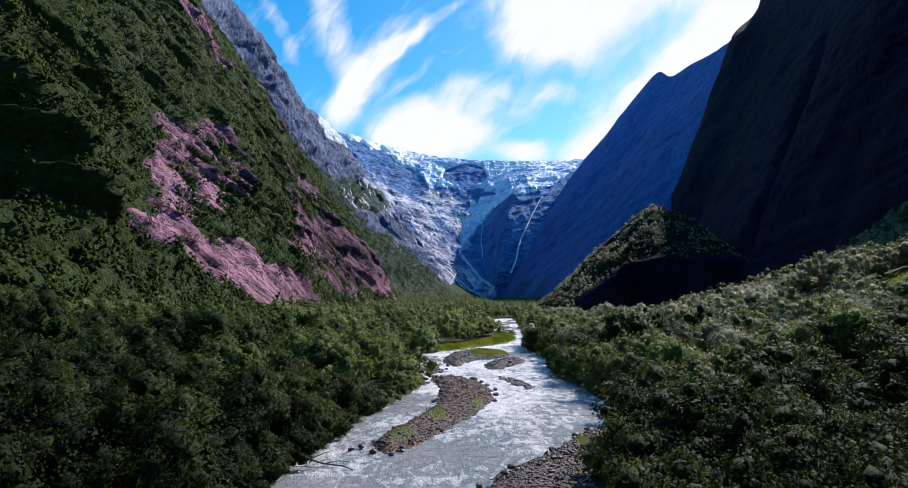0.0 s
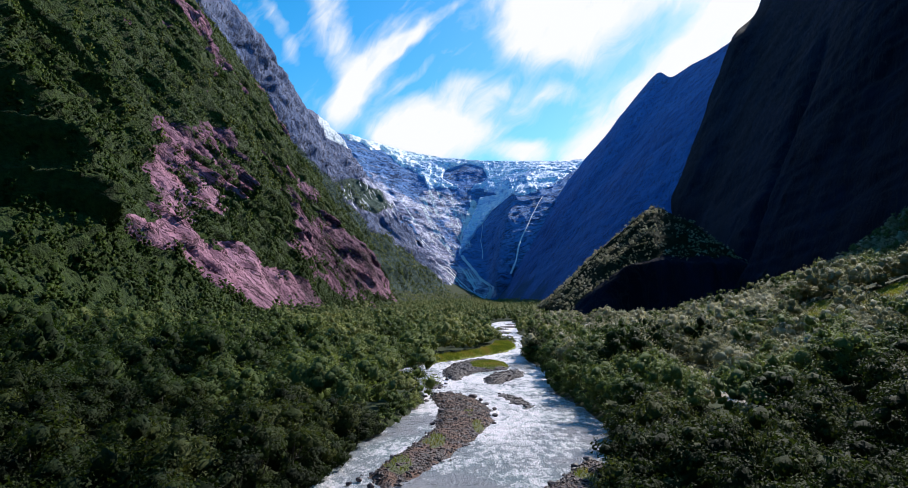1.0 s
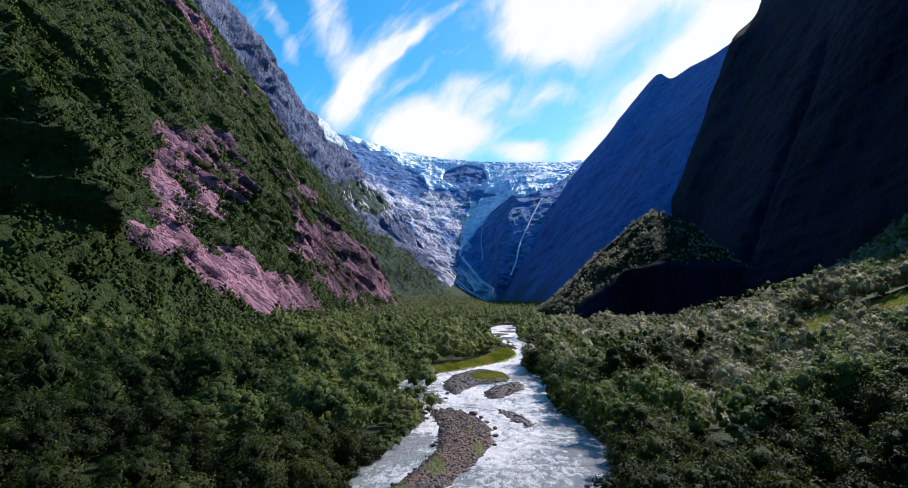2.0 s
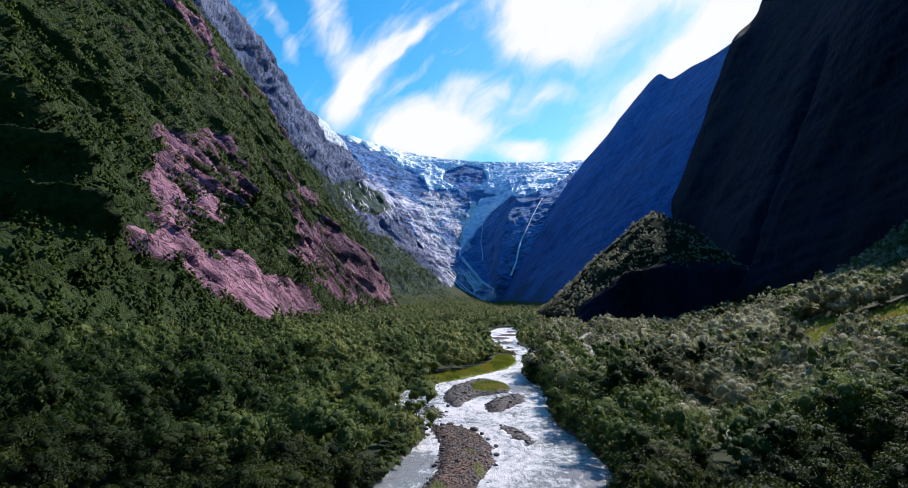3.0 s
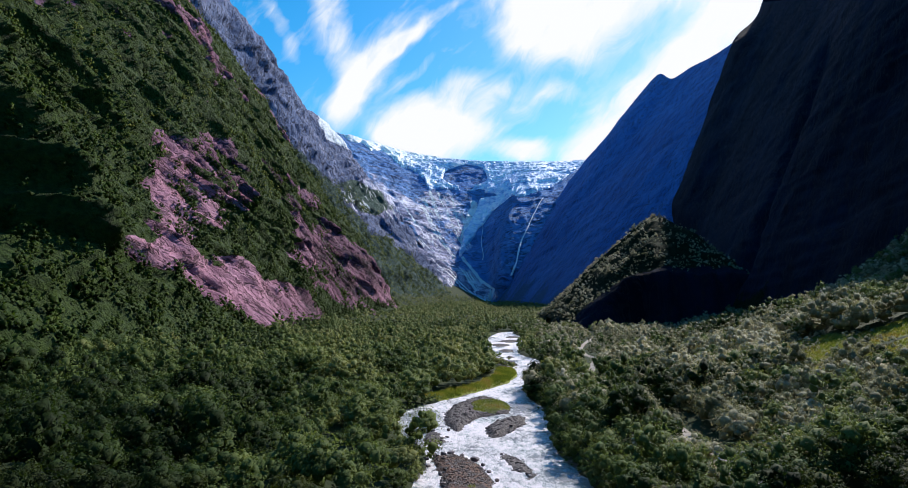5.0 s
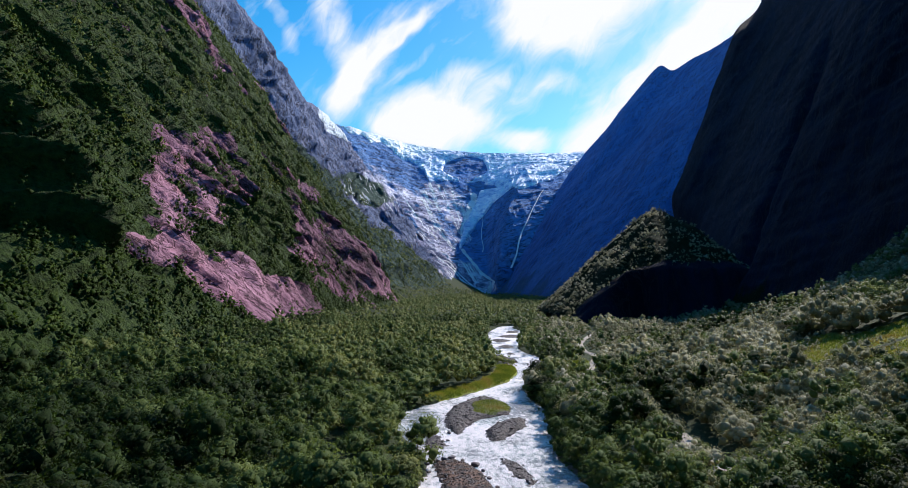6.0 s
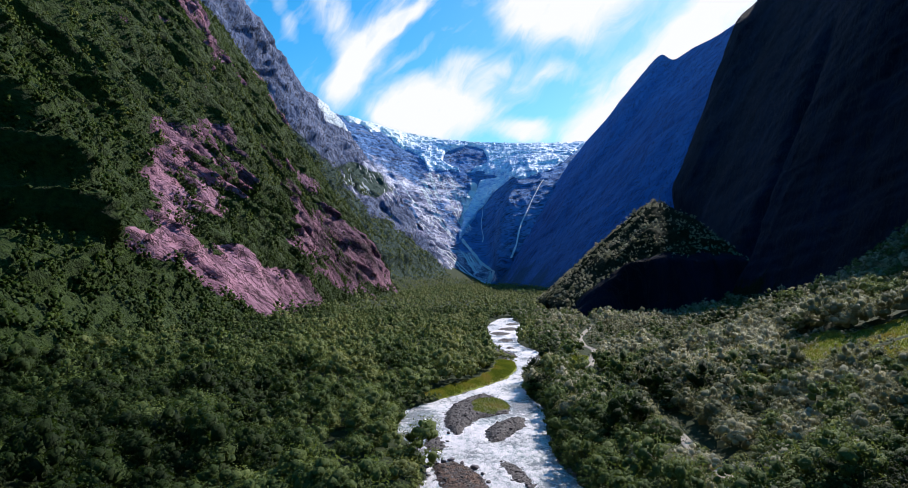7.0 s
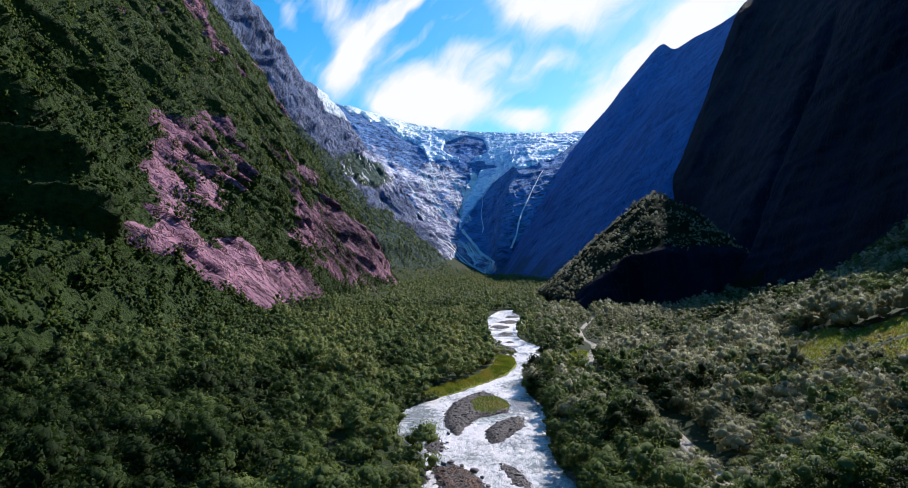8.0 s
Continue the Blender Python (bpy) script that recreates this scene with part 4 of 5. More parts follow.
def build_near_trees():
    """Alders and willows beside the nearest stretch of river, each a thing of its own."""
    x, y = jittered(-75, 95, 26, NEAR_Y, 3.4)
    keep = far_enough(x, y) & (np.abs(x) < 0.78 * y + 8)
    x, y = x[keep], y[keep]
    g = grey_share(x, y)
    s = tree_size(x, y)
    s = np.where(y < 45, np.minimum(s, 1.05), s)
    kinds = {}
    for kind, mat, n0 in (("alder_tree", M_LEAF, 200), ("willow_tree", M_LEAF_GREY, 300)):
        kinds[kind] = []
        for i in range(5):
            h, rad = 4.7 + 0.35 * i, 2.05 + 0.13 * ((i * 3) % 4)
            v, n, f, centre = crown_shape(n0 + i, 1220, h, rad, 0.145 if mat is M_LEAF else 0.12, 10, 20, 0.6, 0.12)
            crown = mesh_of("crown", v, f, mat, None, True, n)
            kinds[kind].append((crown, trunk_mesh(n0 + i, h, centre)))
    made = {}
    for i in range(len(x)):
        kind = "willow_tree" if rng.random() < g[i] else "alder_tree"
        which = int(rng.integers(5))
        m = pose(x[i], y[i], float(ground_z(x[i], y[i])) - 0.1, 0, 0, rng.uniform(0, 360))
        if (kind, which) in made:
            ob = copy_thing(made[kind, which], m)
        else:
            ob = new(kind)
            ob.empty_display_size = 0.5
            crown, trunk = kinds[kind][which]
            part("trunk", trunk, ob, "grey bark trunk and limbs")
            part("crown", crown, ob)
            made[kind, which] = ob
            tagged(ob, "bushy green alder with a dense rounded crown" if kind == "alder_tree" else "grey-green willow bush with a loose silvery crown",
                   "tree", "alders along the river" if kind == "alder_tree" else "willows along the river")
            ob.matrix_basis = m
        ob.scale = (s[i], s[i], s[i] * rng.uniform(0.85, 1.1))
    # tall alders that hide the narrows of the river bend
    for tx, ty, k in ((23.6, 187, 1.45), (22.4, 192.5, 1.35), (24.2, 197, 1.5), (23.6, 203, 1.35), (25.2, 209, 1.5), (26.2, 215, 1.3), (28.4, 221, 1.4), (25.8, 190, 1.4)):
        ob = copy_thing(made["alder_tree", int(rng.integers(5))], pose(tx, ty, float(ground_z(tx, ty)) - 0.2, 0, 0, rng.uniform(0, 360)))
        ob.scale = (k, k, k * rng.uniform(0.85, 1.05))
    # one alder stands alone on the spit where the side channel rejoins
    lone = copy_thing(made["alder_tree", 2], pose(-7.4, 130.4, float(ground_z(-7.4, 130.4)) - 0.2, 0, 0, 40))
    lone.scale = (1.15, 1.15, 0.9)
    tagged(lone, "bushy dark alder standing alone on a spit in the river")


def bank_places(y0, y1, step):
    """Both banks, at the water's edge, where no bar or meadow lies."""
    y = np.concatenate([np.arange(y0, y1, step)] * 2) + rng.uniform(-0.6, 0.6, 2 * len(np.arange(y0, y1, step)))
    l, r = river_edges(y)
    off = rng.uniform(-0.1, 1.3, len(y))
    side = np.arange(len(y)) < len(y) // 2
    x = np.where(side, l - off, r + off)
    x = np.where((~side) & (y < 70), x + 0.8, x)
    ok = (meadow_mask(x, y) < 0.35) & (np.abs(x) < 0.78 * y + 8) & ~((y > 117) & (y < 143) & side)
    return x[ok], y[ok]


def build_bank_bushes():
    """Low alder bushes that lean over the water."""
    shapes = []
    for i in range(4):
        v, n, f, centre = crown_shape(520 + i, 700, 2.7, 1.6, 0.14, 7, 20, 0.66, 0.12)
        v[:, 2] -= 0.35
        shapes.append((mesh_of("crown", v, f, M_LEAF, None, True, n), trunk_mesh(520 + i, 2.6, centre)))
    x, y = bank_places(34, NEAR_Y + 4, 1.9)
    made = {}
    for i in range(len(x)):
        which = int(rng.integers(4))
        m = pose(x[i], y[i], float(ground_z(x[i], y[i])) - 0.05, rng.uniform(-6, 6), rng.uniform(-6, 6), rng.uniform(0, 360))
        if which in made:
            ob = copy_thing(made[which], m)
        else:
            ob = new("alder_bush")
            ob.empty_display_size = 0.3
            part("trunk", shapes[which][1], ob, "thin grey stems")
            part("crown", shapes[which][0], ob)
            tagged(ob, "low dark green alder bush leaning over the water", "bush", "bushes on the river banks")
            ob.matrix_basis = m
            made[which] = ob
        k = rng.uniform(0.75, 1.35)
        ob.scale = (k, k, k)


def stuff_trees(name, label, x, y, z, size, shapes, mat, tint):
    """Many trees joined into one mesh; shapes are blade arrays of a few pattern crowns."""
    verts, tints, normals, faces, base = [], [], [], [], 0
    pick = rng.integers(len(shapes), size=len(x))
    turn = rng.uniform(0, 2 * np.pi, len(x))
    for k, (pv, pn, pf, _) in enumerate(shapes):
        sel = np.nonzero(pick == k)[0]
        c, s = np.cos(turn[sel])[:, None], np.sin(turn[sel])[:, None]
        sz = size[sel][:, None]
        tall = sz * rng.uniform(0.8, 1.2, (len(sel), 1))
        verts.append(np.stack(((pv[:, 0] * c - pv[:, 1] * s) * sz + x[sel][:, None], (pv[:, 0] * s + pv[:, 1] * c) * sz + y[sel][:, None],
                               pv[:, 2] * tall + z[sel][:, None]), -1).reshape(-1, 3))
        normals.append(np.stack((pn[:, 0] * c - pn[:, 1] * s, pn[:, 0] * s + pn[:, 1] * c, pn[:, 2] + 0 * c), -1).reshape(-1, 3))
        faces.append((pf[None] + (base + np.arange(len(sel)) * len(pv))[:, None, None]).reshape(-1, 3))
        base += len(sel) * len(pv)
        tints.append(np.repeat(tint[sel], len(pv)))
    verts, tints, normals, faces = np.concatenate(verts), np.concatenate(tints), np.concatenate(normals), np.concatenate(faces)
    ob = new(name, mesh_of(name, verts, faces, mat, {"tint": tints}, True, normals))
    tagged(ob, label, "woodland", kind="stuff")
    return ob


def patterns(seed, count, cards, size, lobes, sides=8, body=0.8, up=0.55, height=5.2, radius=2.2):
    return [crown_shape(seed + i, cards, height * (0.9 + 0.07 * i), radius * (0.9 + 0.06 * ((i * 3) % 5)), size, lobes, sides, body, up) for i in range(count)]


def split_woods(name, label, x, y, z, size, shapes, shapes_grey, tint):
    g = rng.random(len(x)) < grey_share(x, y)
    for sel, shp, mat, nm in ((~g, shapes, M_WOOD_GREEN, name), (g, shapes_grey, M_WOOD_GREY, name + "_willows")):
        if sel.any():
            stuff_trees(nm, label if nm == name else label.replace("alder", "grey willow"), x[sel], y[sel], z[sel], size[sel], shp, mat, tint[sel])


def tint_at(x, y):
    # Sunlight on the western floor, put into the leaf colour as lighter tint.
    lit_floor = 0.27 * smooth(150, 215, y) * (1 - smooth(420, 700, y)) * smooth(-110, -80, x) * (1 - smooth(20, 40, x))
    # Shade over the near west bank and eastern corner, painted as darker tint.
    shaded_woods = 0.5 * (1 - smooth(165, 225, y)) * (1 - smooth(-50, -20, x)) + 0.35 * (1 - smooth(100, 140, y)) * smooth(52, 74, x)
    return np.clip(0.46 + lit_floor - shaded_woods + 0.85 * fbm(x / 18, y / 18, 1, 3, 95) + rng.normal(0, 0.13, len(x)), 0, 1)


def build_woods():
    # the middle distance
    for y0, y1, shapes, greys in ((NEAR_Y, 146, patterns(400, 6, 520, 0.18, 12, 20, 0.58, 0.22, 5.5, 2.75), patterns(420, 6, 540, 0.165, 12, 20, 0.58, 0.22, 5.3, 2.75)),
                                  (146, 255, patterns(410, 6, 240, 0.24, 9, 20, 0.62, 0.24, 5.5, 2.75), patterns(430, 6, 250, 0.22, 9, 20, 0.62, 0.24, 5.3, 2.75))):
        x, y = jittered(-125, 250, y0, y1, 4.2)
        keep = far_enough(x, y) & (x > left_foot(y) - 40) & (np.abs(x) < 0.78 * y + 8)
        x, y = x[keep], y[keep]
        low = 1 - 0.6 * np.clip(meadow_mask(x + 6, y + 14) * (x > 70), 0, 1)
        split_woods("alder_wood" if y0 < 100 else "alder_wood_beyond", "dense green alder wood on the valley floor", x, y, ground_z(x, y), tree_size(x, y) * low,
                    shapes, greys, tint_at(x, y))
    x, y = bank_places(NEAR_Y + 4, 330, 2.2)
    stuff_trees("bank_bushes", "low green alder bushes leaning over the water", x, y, ground_z(x, y) - 0.3, rng.uniform(0.4, 0.75, len(x)),
                patterns(560, 4, 130, 0.28, 6), M_WOOD_GREEN, tint_at(x, y))
    # sides of the near stretch, past the picked trees
    x, y = jittered(-160, 260, 255, 620, 4.3)
    keep = far_enough(x, y) & (x > left_foot(y) - 36) & (x < right_rise(y) + 165) & (np.abs(x) < 0.78 * y)
    x, y = x[keep], y[keep]
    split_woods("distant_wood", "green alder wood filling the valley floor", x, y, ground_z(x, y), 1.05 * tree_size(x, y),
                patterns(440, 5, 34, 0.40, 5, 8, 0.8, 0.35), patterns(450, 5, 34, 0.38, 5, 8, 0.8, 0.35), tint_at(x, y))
    x, y = jittered(-150, 240, 620, 2080, 8.6)
    keep = far_enough(x, y) & (x > left_foot(y) - 30) & (x < right_rise(y) + 60)
    x, y = x[keep], y[keep]
    # Tint raised throughout, haze over the distant scrub put into its colour.
    stuff_trees("valley_head_wood", "low green scrub on the upper valley floor", x, y, ground_z(x, y), 1.15 * tree_size(x, y),
                patterns(460, 4, 8, 0.7, 3, 8, 1.0, 0.7), M_WOOD_GREEN, np.clip(tint_at(x, y) + 0.36, 0, 1))


def build_wall_scrub():
    """Birch scrub that clings to the ledges of the western wall and the eastern slopes."""
    n = 15000
    u, v = rng.uniform(1.6, 7.0, n), rng.uniform(0, 1, n) ** 1.15
    p, big, ribs, beds = wall_points(WEST_FOOT, WEST_CREST, u, v, 0.92, 15, 101, 0.6, 60, WEST_GULLIES, 8.0)
    green = west_green(p, v, ribs, beds)
    x, y, z = p[:, 0], p[:, 1], p[:, 2]
    dens = np.clip(green * 1.25 - 0.1, 0, 1) * (1 - 0.35 * smooth(200, 360, z)) * np.where(y < 150, 0.4, 1.3)
    keep = (rng.random(n) < dens) & (np.abs(x) < 0.82 * y + 20) & (z > ground_z(x, y) - 2)
    x, y, z = x[keep], y[keep], z[keep]
    size = (1.05 - 0.2 * smooth(80, 300, z)) * tree_size(x, y)
    # South of 400 the tint drops: the wall's shade painted into the scrub.
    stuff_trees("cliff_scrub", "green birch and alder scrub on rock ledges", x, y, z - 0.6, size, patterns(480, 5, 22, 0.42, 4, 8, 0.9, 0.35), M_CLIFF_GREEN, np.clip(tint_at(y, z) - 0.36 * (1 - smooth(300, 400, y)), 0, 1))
    # talus of the far western wall
    n = 5200
    u, v = rng.uniform(0.6, 3.2, n), rng.uniform(0, 0.42, n)
    p, big, ribs, beds = wall_points(FAR_WEST_FOOT, FAR_WEST_CREST, u, v, 0.72, 40, 131, -0.2, 110)
    keep = rng.random(n) < far_green(p, v, ribs, beds) * 1.1 - 0.15
    x, y, z = p[keep].T
    stuff_trees("talus_scrub", "green scrub on the talus below the grey wall", x, y, z - 1, 1.35 * tree_size(x, y), patterns(500, 4, 4, 0.9, 3, 8, 1.0, 0.5), M_WOOD_GREEN, tint_at(x, y))
    # spur
    x, y = rng.uniform(100, 300, 5200), rng.uniform(560, 900, 5200)
    z = spur_height(x, y)
    keep = (z > ground_z(x, y) + 0.3) & (y > 583 + 0.12 * (x - 190)) & (rng.random(len(x)) < 0.55 + 0.6 * fbm(x / 20, y / 20, 0, 3, 46))
    x, y, z = x[keep], y[keep], z[keep]
    stuff_trees("spur_scrub", "grey-green scrub on the rocky spur", x, y, z - 0.4, 0.75 * tree_size(x, y), patterns(490, 4, 6, 0.6, 3, 8, 1.0, 0.7), M_WOOD_GREY, tint_at(x, y))


def build_clearing_bushes():
    """Loose low bushes that dot the clearings of the eastern slope."""
    x, y = rng.uniform(84, 150, 1500), rng.uniform(150, 218, 1500)
    keep = (meadow_mask(x, y) > 0.3) & (fbm(x / 7, y / 7, 0.3, 3, 97) > 0.02)
    x, y = x[keep], y[keep]
    stuff_trees("clearing_bushes", "low grey-green bushes dotted over a grassy clearing", x, y, ground_z(x, y) - 0.3, rng.uniform(0.18, 0.5, len(x)),
                patterns(540, 4, 60, 0.3, 5), M_WOOD_GREY, tint_at(x, y))


def build_woods_all():
    build_woods()
    build_clearing_bushes()
    build_wall_scrub()


build_near_trees()
build_bank_bushes()
build_woods_all()


# ---- gravel bars, stones, grass ----
BARS = (
    ("long stony gravel bar in mid-river with tufts of grass", 0.75, ((-8, 64), (-6, 60.4), (-3.2, 64.5), (0, 74), (3, 83), (5.6, 93), (6.4, 103), (4.4, 114), (0, 122), (-4.2, 119), (-2.2, 106), (-2.4, 90), (-4, 80), (-6.3, 73))),
    ("stony gravel bank along the water's edge", 0.7, ((0, 44), (3.8, 53.6), (7.8, 59.6), (11.8, 66.7), (14.6, 71.6), (16.4, 68), (13.2, 56), (9.6, 40))),
    ("mound of bare grey river stones", 0.95, ((6.7, 144), (7.7, 135), (10.6, 138.4), (16.3, 151), (16.8, 160), (11.8, 157), (8, 150))),
    ("gravel island with a cap of yellow-green grass", 0.9, ((-2, 150), (0.6, 142), (3, 151), (6.5, 160), (13.8, 165.5), (15, 177), (11, 189), (8.5, 194), (3.6, 186), (-0.4, 176), (-2.4, 165))),
    ("small stony bar beside the bank", 0.45, ((-6.5, 132), (-3.4, 128.5), (-1.4, 133), (-2.8, 141), (-6, 143))),
    ("shallow bar of half-drowned stones", 0.28, ((7.5, 121), (9, 112), (12.5, 105), (14, 108), (12, 118), (9.2, 124))),
    ("flat gravel point at the bend", 0.5, ((13, 316), (16, 294), (22, 282), (28, 286), (28, 302), (22, 322))),
    ("low gravel island in the far river", 0.5, ((35, 286), (38, 281), (42, 292), (41, 303), (37, 298))),
    ("low gravel island in the far river", 0.4, ((24, 372), (28.5, 361), (33, 366), (34, 378), (28, 384))),
    ("low gravel island in the far river", 0.4, ((23, 420), (27, 405), (32, 407), (37, 421), (31, 433), (25, 431))),
    ("low gravel island in the far river", 0.4, ((30, 456), (36, 446), (46, 453), (48, 466), (41, 477), (33, 470))),
    ("low gravel island in the far river", 0.4, ((39, 506), (44, 496), (51, 508), (50, 524), (42, 521))),
    ("small heap of stones standing in the far river", 0.6, ((25.6, 328), (27.4, 324), (30, 328), (29.4, 333), (26.6, 333))),
)


def bar_height(outline, top, x, y):
    d = outline_field(outline, x, y) + 0.5 * fbm(x / 1.7, y / 1.7, 0, 3, 55)
    return -0.35 + (top + 0.35) * smooth(-0.9, 1.9, d) + 0.12 * fbm(x / 0.9, y / 0.9, 0, 3, 57), d


def bar_grass(i, x, y, d):
    if i == 0:
        spots = ((-5.2, 67, 1.5, 3.6), (-2.0, 78, 1.5, 4.4), (3.6, 88, 0.9, 4), (2.6, 97, 0.7, 3))
    elif i == 3:
        spots = ((9.6, 174, 5.4, 10), (8, 167, 3.6, 5))
    elif i == 1:
        spots = ((12.6, 62.5, 1.2, 2.2),)
    else:
        return np.zeros_like(d)
    m = np.zeros_like(d)
    for cx, cy, rx, ry in spots:
        m = np.maximum(m, 1 - smooth(0.7, 1.1, np.hypot((x - cx) / rx, (y - cy) / ry)))
    if i == 3:
        return m * (d > 0.3)
    return m * (d > 0.3) * smooth(-0.35, 0.0, fbm(x / 1.6, y / 1.6, 0.4, 3, 58))


def build_bars():
    stones, tufts = [], []
    for i, (label, top, outline) in enumerate(BARS):
        p = np.array(outline, float)
        step = 0.4 if p[:, 1].mean() < 200 else 1.0
        xs = np.arange(p[:, 0].min() - 1.5, p[:, 0].max() + 1.5, step)
        ys = np.arange(p[:, 1].min() - 1.5, p[:, 1].max() + 1.5, step)
        x, y = np.meshgrid(xs, ys, indexing="ij")
        z, d = bar_height(outline, top, x, y)
        f = grid_faces(len(xs), len(ys))
        f = f[(d.ravel()[f] > -1.2).any(axis=1)]
        me = mesh_of("gravel_bar", np.stack((x, y, z), -1).reshape(-1, 3), f, M_GRAVEL, {"meadow": bar_grass(i, x, y, d), "rust": np.full_like(d, 1.0 if i == 0 else 0.4 if i == 1 else 0.0)}, True)
        tagged(new("gravel_bar", me), label, "gravel bar", "bars in the river")
        if p[:, 1].mean() < 560:
            area = 0.7 * (xs[-1] - xs[0]) * (ys[-1] - ys[0])
            n = int(area * (1.2 if i > 6 else 5.0))
            sx, sy = rng.uniform(xs[0], xs[-1], n), rng.uniform(ys[0], ys[-1], n)
            sz, sd = bar_height(outline, top, sx, sy)
            ok = (sd > -1.0) & (bar_grass(i, sx, sy, sd) < 0.4) & (rng.random(n) < np.where(sd < 1.1, 1.0, 0.12 if i == 0 else 0.45))
            stones.append(np.stack((sx, sy, sz), -1)[ok])
        if i in (0, 1, 3):
            n = 26000 if i == 3 else 9000
            sx, sy = rng.uniform(xs[0], xs[-1], n), rng.uniform(ys[0], ys[-1], n)
            sz, sd = bar_height(outline, top, sx, sy)
            ok = bar_grass(i, sx, sy, sd) > 0.45
            tufts.append(np.stack((sx, sy, sz), -1)[ok])
    return np.concatenate(stones), tufts


def stone_shape(seed, subdivisions):
    bm = bmesh.new()
    bmesh.ops.create_icosphere(bm, subdivisions=subdivisions, radius=1)
    v = np.array([w.co[:] for w in bm.verts])
    f = np.array([[w.index for w in q.verts] for q in bm.faces])
    bm.free()
    r = np.random.default_rng(seed)
    for _ in range(5):
        d = r.normal(size=3)
        d /= np.linalg.norm(d)
        cut = r.uniform(0.5, 0.85)
        over = np.maximum(v @ d - cut, 0)
        v = v - over[:, None] * d
    v = v * r.uniform(0.75, 1.2, 3) * np.array((1.1, 0.9, 0.68))
    return v * (1 + 0.08 * r.normal(size=(len(v), 1))), f


def build_stones(places):
    shapes = [stone_shape(600 + i, 1) for i in range(6)]
    singles = [mesh_of("stone", *q, M_STONE) for q in shapes]
    size = np.minimum(0.09 + rng.exponential(0.07, len(places)), 0.5)
    order = np.argsort(-(size * np.where(places[:, 1] < 128, 1, 0)))
    apart = np.zeros(len(places), bool)
    apart[order[:230]] = True
    verts, faces, base = [], [], 0
    for p, s, lone in zip(places, size, apart):
        k = int(rng.integers(6))
        a = rng.uniform(0, 6.28)
        if lone:
            ob = new("stone", singles[k])
            ob.matrix_basis = pose(p[0], p[1], p[2] + s * 0.2, 0, 0, math.degrees(a))
            ob.scale = (s, s, s)
            tagged(ob, "fist-rounded grey-brown river stone on a gravel bar", "stone", "stones on the gravel bars")
            continue
        v, f = shapes[k]
        c, q = math.cos(a), math.sin(a)
        w = np.stack((v[:, 0] * c - v[:, 1] * q, v[:, 0] * q + v[:, 1] * c, v[:, 2]), -1) * s + p + np.array((0, 0, s * 0.2))
        verts.append(w)
        faces.append(f + base)
        base += len(w)
    tagged(new("river_stones", mesh_of("river_stones", np.concatenate(verts), np.concatenate(faces), M_STONE)),
           "rounded grey and reddish stones on the gravel bars", "stones", kind="stuff")
    # boulders standing in and beside the current
    big = [mesh_of("boulder", *stone_shape(700 + i, 2), M_STONE, None, False) for i in range(5)]
    spots = [(-2.0, 121.5, 0.55), (-0.6, 122.8, 0.7), (1.4, 120.5, 0.5), (3.6, 117.5, 0.75), (-3.6, 120.6, 0.6), (-5.0, 118, 0.55), (2.2, 116, 0.4),
             (-8.6, 63.4, 0.35), (-9.4, 62, 0.28), (-7.2, 61.0, 0.4), (-5.4, 60.2, 0.35), (-4.6, 61.6, 0.3), (5.8, 92.2, 0.4), (6.4, 98.2, 0.45), (6.6, 104, 0.42),
             (-6.2, 72.4, 0.4), (-4.3, 79.0, 0.38), (-2.8, 84.6, 0.42), (-2.6, 92.0, 0.4), (-1.6, 100.5, 0.45), (-2.2, 108, 0.5), (-4.4, 113, 0.42),
             (2.0, 50.0, 0.35), (5.0, 55.6, 0.4), (9.2, 61.6, 0.45), (12.6, 68.2, 0.5), (14.6, 71.4, 0.55), (7.2, 57.4, 0.32), (15.6, 64.0, 0.6), (13.2, 57.0, 0.4),
             (10.6, 110.0, 0.35), (12.0, 107.0, 0.3), (9.4, 117.0, 0.35), (8.6, 121.5, 0.3), (-1.2, 144.0, 0.5), (0.4, 146.5, 0.5), (-2.0, 157.0, 0.5), (7.4, 137.5, 0.5), (15.9, 156.0, 0.55),
             (-2.6, 130.5, 0.45), (-4.6, 143.0, 0.5), (-1.4, 136.8, 0.4), (4.9, 113.6, 0.5), (5.7, 109.2, 0.4)]
    for i, (x, y, s) in enumerate(spots):
        ob = new("boulder", big[i % 5])
        ob.matrix_basis = pose(x, y, 0.18 * s + 0.1, rng.uniform(-12, 12), rng.uniform(-12, 12), rng.uniform(0, 360))
        ob.scale = (s, s, s)
        tagged(ob, "grey angular boulder wet from the river", "boulder", "boulders in the river")


def blades(places, height, width, per):
    """Grass blades: thin bent triangles in tufts."""
    n = len(places) * per
    base = np.repeat(places, per, 0) + np.concatenate((rng.normal(0, 0.12, (n, 2)), np.zeros((n, 1))), 1)
    a = rng.uniform(0, 6.28, n)
    side = np.stack((np.cos(a), np.sin(a), 0 * a), -1) * width
    tip = base + np.stack((rng.normal(0, 0.35, n), rng.normal(0, 0.35, n), rng.uniform(0.6, 1.2, n)), -1) * height
    return np.stack((base - side - (0, 0, 0.05), base + side - (0, 0, 0.05), tip), 1).reshape(-1, 3)


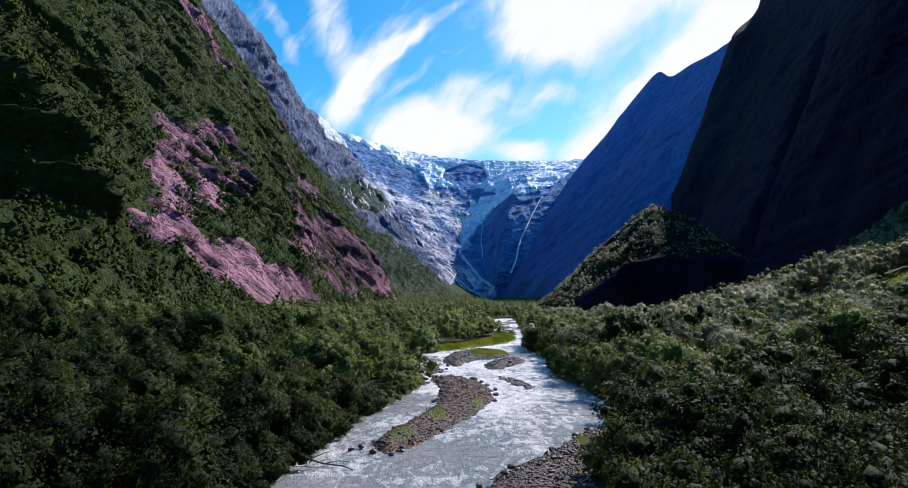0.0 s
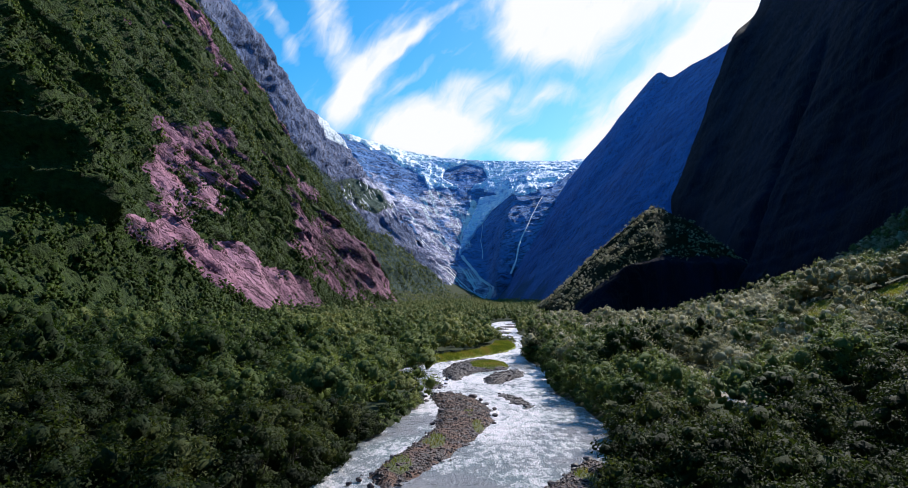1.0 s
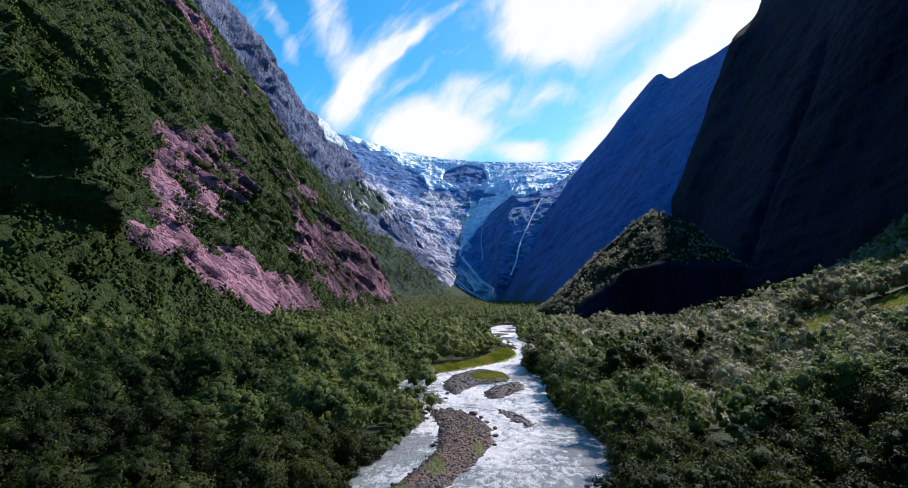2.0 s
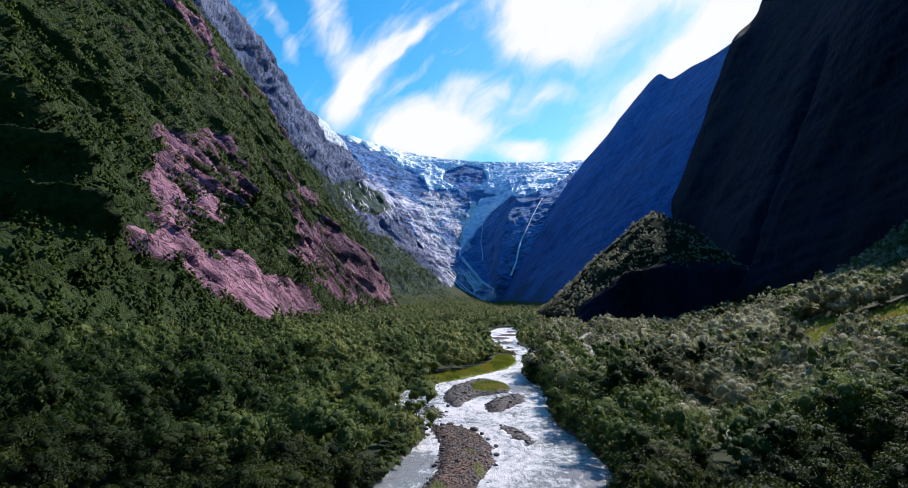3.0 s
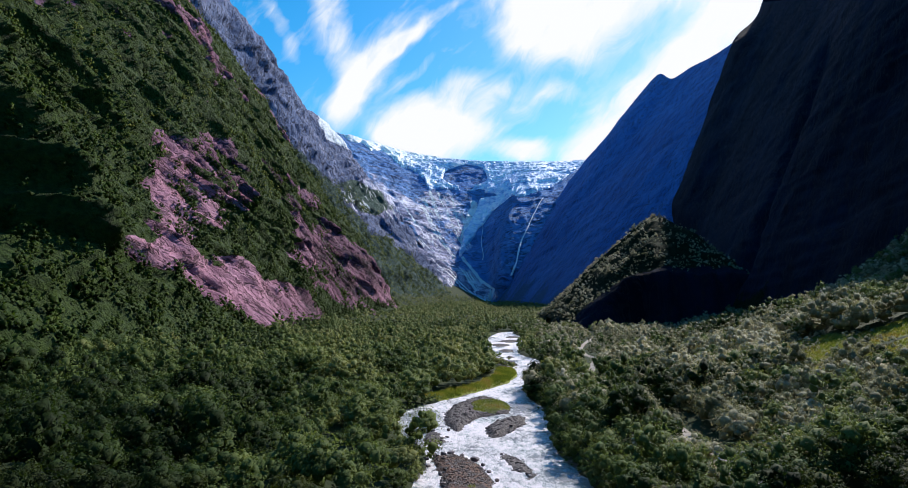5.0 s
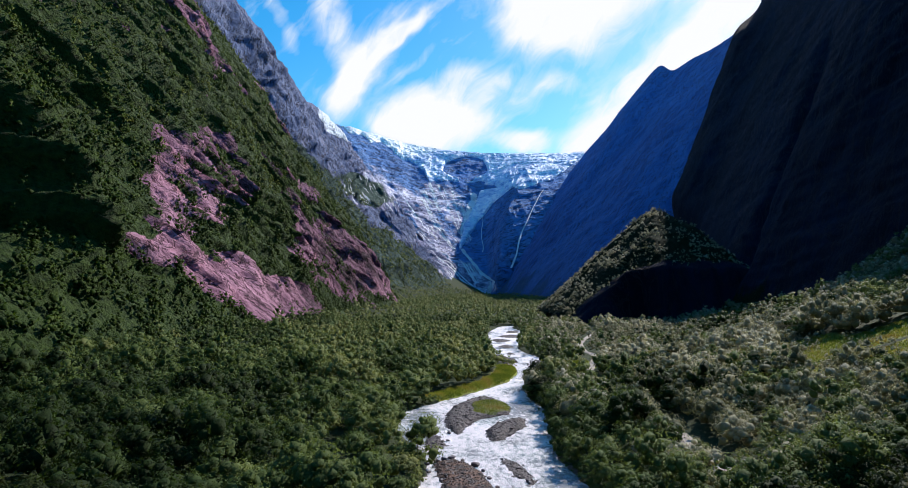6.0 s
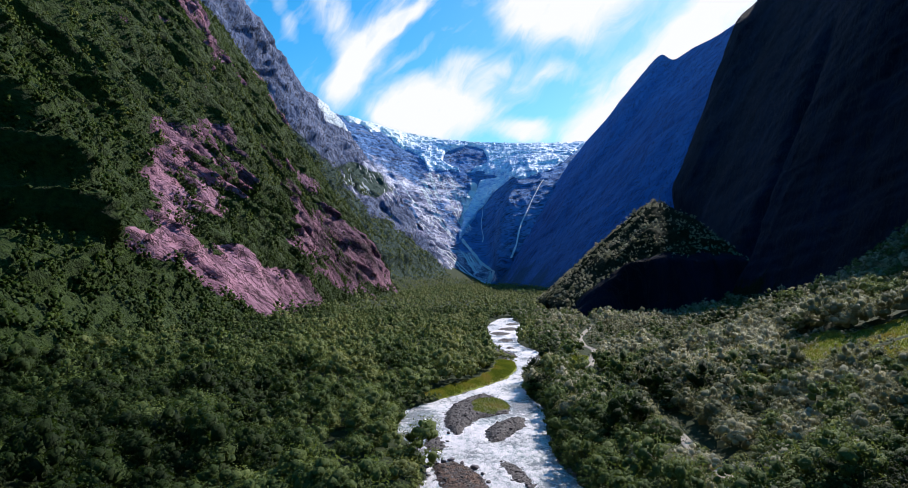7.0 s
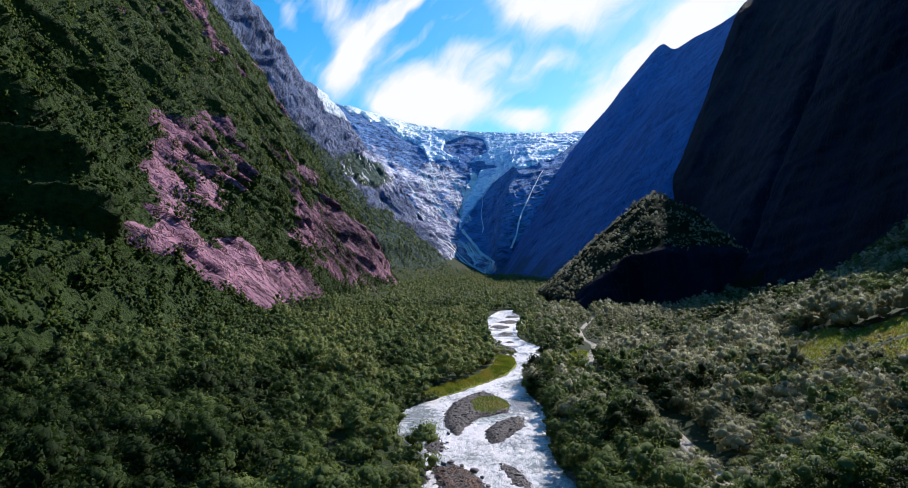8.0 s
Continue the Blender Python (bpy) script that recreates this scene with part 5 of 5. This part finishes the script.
def build_grass(tufts):
    groups = [(t[::2], 0.42, 0.05, 2) for t in tufts]
    x, y = rng.uniform(-14, 30, 26000), rng.uniform(182, 272, 26000)
    l, r = river_edges(y)
    ok = (meadow_mask(x, y) > 0.4) & (x < l - 0.6) & (x > l - 12)
    x, y = x[ok], y[ok]
    groups.append((np.stack((x, y, ground_z(x, y)), -1), 0.7, 0.10, 3))
    x, y = rng.uniform(40, 58, 9000), rng.uniform(222, 285, 9000)
    ok = (meadow_mask(x, y) > 0.4) & (np.abs(x - road_x(y)) > 2.2)
    x, y = x[ok], y[ok]
    groups.append((np.stack((x, y, ground_z(x, y)), -1), 0.5, 0.10, 3))
    x, y = rng.uniform(70, 175, 30000), rng.uniform(150, 215, 30000)
    ok = meadow_mask(x, y) > 0.4
    x, y = x[ok], y[ok]
    groups.append((np.stack((x, y, ground_z(x, y)), -1), 0.5, 0.14, 2))
    v = np.concatenate([blades(*g) for g in groups])
    foot = v[::3]
    tint = np.repeat(np.clip(0.42 + 1.0 * fbm(foot[:, 0] / 5, foot[:, 1] / 9, 0, 3, 99) + rng.normal(0, 0.16, len(v) // 3), 0, 1), 3)
    tagged(new("grass", mesh_of("grass", v, np.arange(len(v)).reshape(-1, 3), M_GRASS, {"tint": tint})),
           "yellow-green grass tufts on bars, banks and clearings", "grass", kind="stuff")


def build_pebbles():
    """Small stones that pave the two nearest bars."""
    sv, sf = solid(8)
    verts, faces, base = [], [], 0
    for i, count in ((0, 9000), (1, 7000)):
        _, top, outline = BARS[i]
        p = np.array(outline, float)
        x, y = rng.uniform(p[:, 0].min() - 1, p[:, 0].max() + 1, count), rng.uniform(p[:, 1].min() - 1, p[:, 1].max() + 1, count)
        z, d = bar_height(outline, top, x, y)
        ok = (d > -0.6) & (bar_grass(i, x, y, d) < 0.5)
        x, y, z = x[ok], y[ok], z[ok]
        s = np.minimum(0.06 + rng.exponential(0.05, len(x)), 0.24)[:, None, None]
        a = rng.uniform(0, 6.28, len(x))[:, None]
        w = sv[None] * rng.uniform(0.7, 1.25, (len(x), len(sv), 1)) * np.array((1.15, 0.9, 0.7)) * s
        w = np.stack((w[..., 0] * np.cos(a) - w[..., 1] * np.sin(a), w[..., 0] * np.sin(a) + w[..., 1] * np.cos(a), w[..., 2]), -1)
        w += np.stack((x, y, z + 0.02), -1)[:, None]
        verts.append(w.reshape(-1, 3))
        faces.append((sf[None] + (base + np.arange(len(x)) * len(sv))[:, None, None]).reshape(-1, 3))
        base += len(x) * len(sv)
    tagged(new("pebbles", mesh_of("pebbles", np.concatenate(verts), np.concatenate(faces), M_PEBBLE, None, True)),
           "small reddish and grey pebbles on the bars", "pebbles", kind="stuff")


stone_places, tuft_places = build_bars()
build_pebbles()
build_stones(stone_places)
build_grass(tuft_places)


def build_driftwood():
    limb = tube(((-14.6, 57.4, 0.7), (-12.4, 57.0, 0.55), (-10.8, 56.2, 0.3), (-9.0, 56.0, 0.12), (-8.1, 55.4, -0.05)), (0.11, 0.09, 0.07, 0.05, 0.02), 7)
    twig = tube(((-10.6, 56.2, 0.3), (-9.6, 56.9, 0.35), (-8.7, 57.2, 0.2)), (0.05, 0.035, 0.015), 5)
    twig2 = tube(((-12.0, 56.9, 0.5), (-11.0, 57.7, 0.8), (-10.3, 58.0, 0.95)), (0.05, 0.035, 0.015), 5)
    verts, faces, base = [], [], 0
    for v, f in (limb, twig, twig2):
        verts.append(v)
        faces.append(f + base)
        base += len(v)
    tagged(new("fallen_branch", mesh_of("fallen_branch", np.concatenate(verts), np.concatenate(faces), M_BARK, None, True)),
           "bare grey branch fallen from the bank into the water", "branch")


build_driftwood()
build_waterfall(138, 166, 86, 46, *HEAD, 2.4, "thin white waterfall down the shaded rock wall", 9)
build_waterfall(44, 135, 42, 70, *HEAD, 1.1, "thin white waterfall down the shaded rock wall")
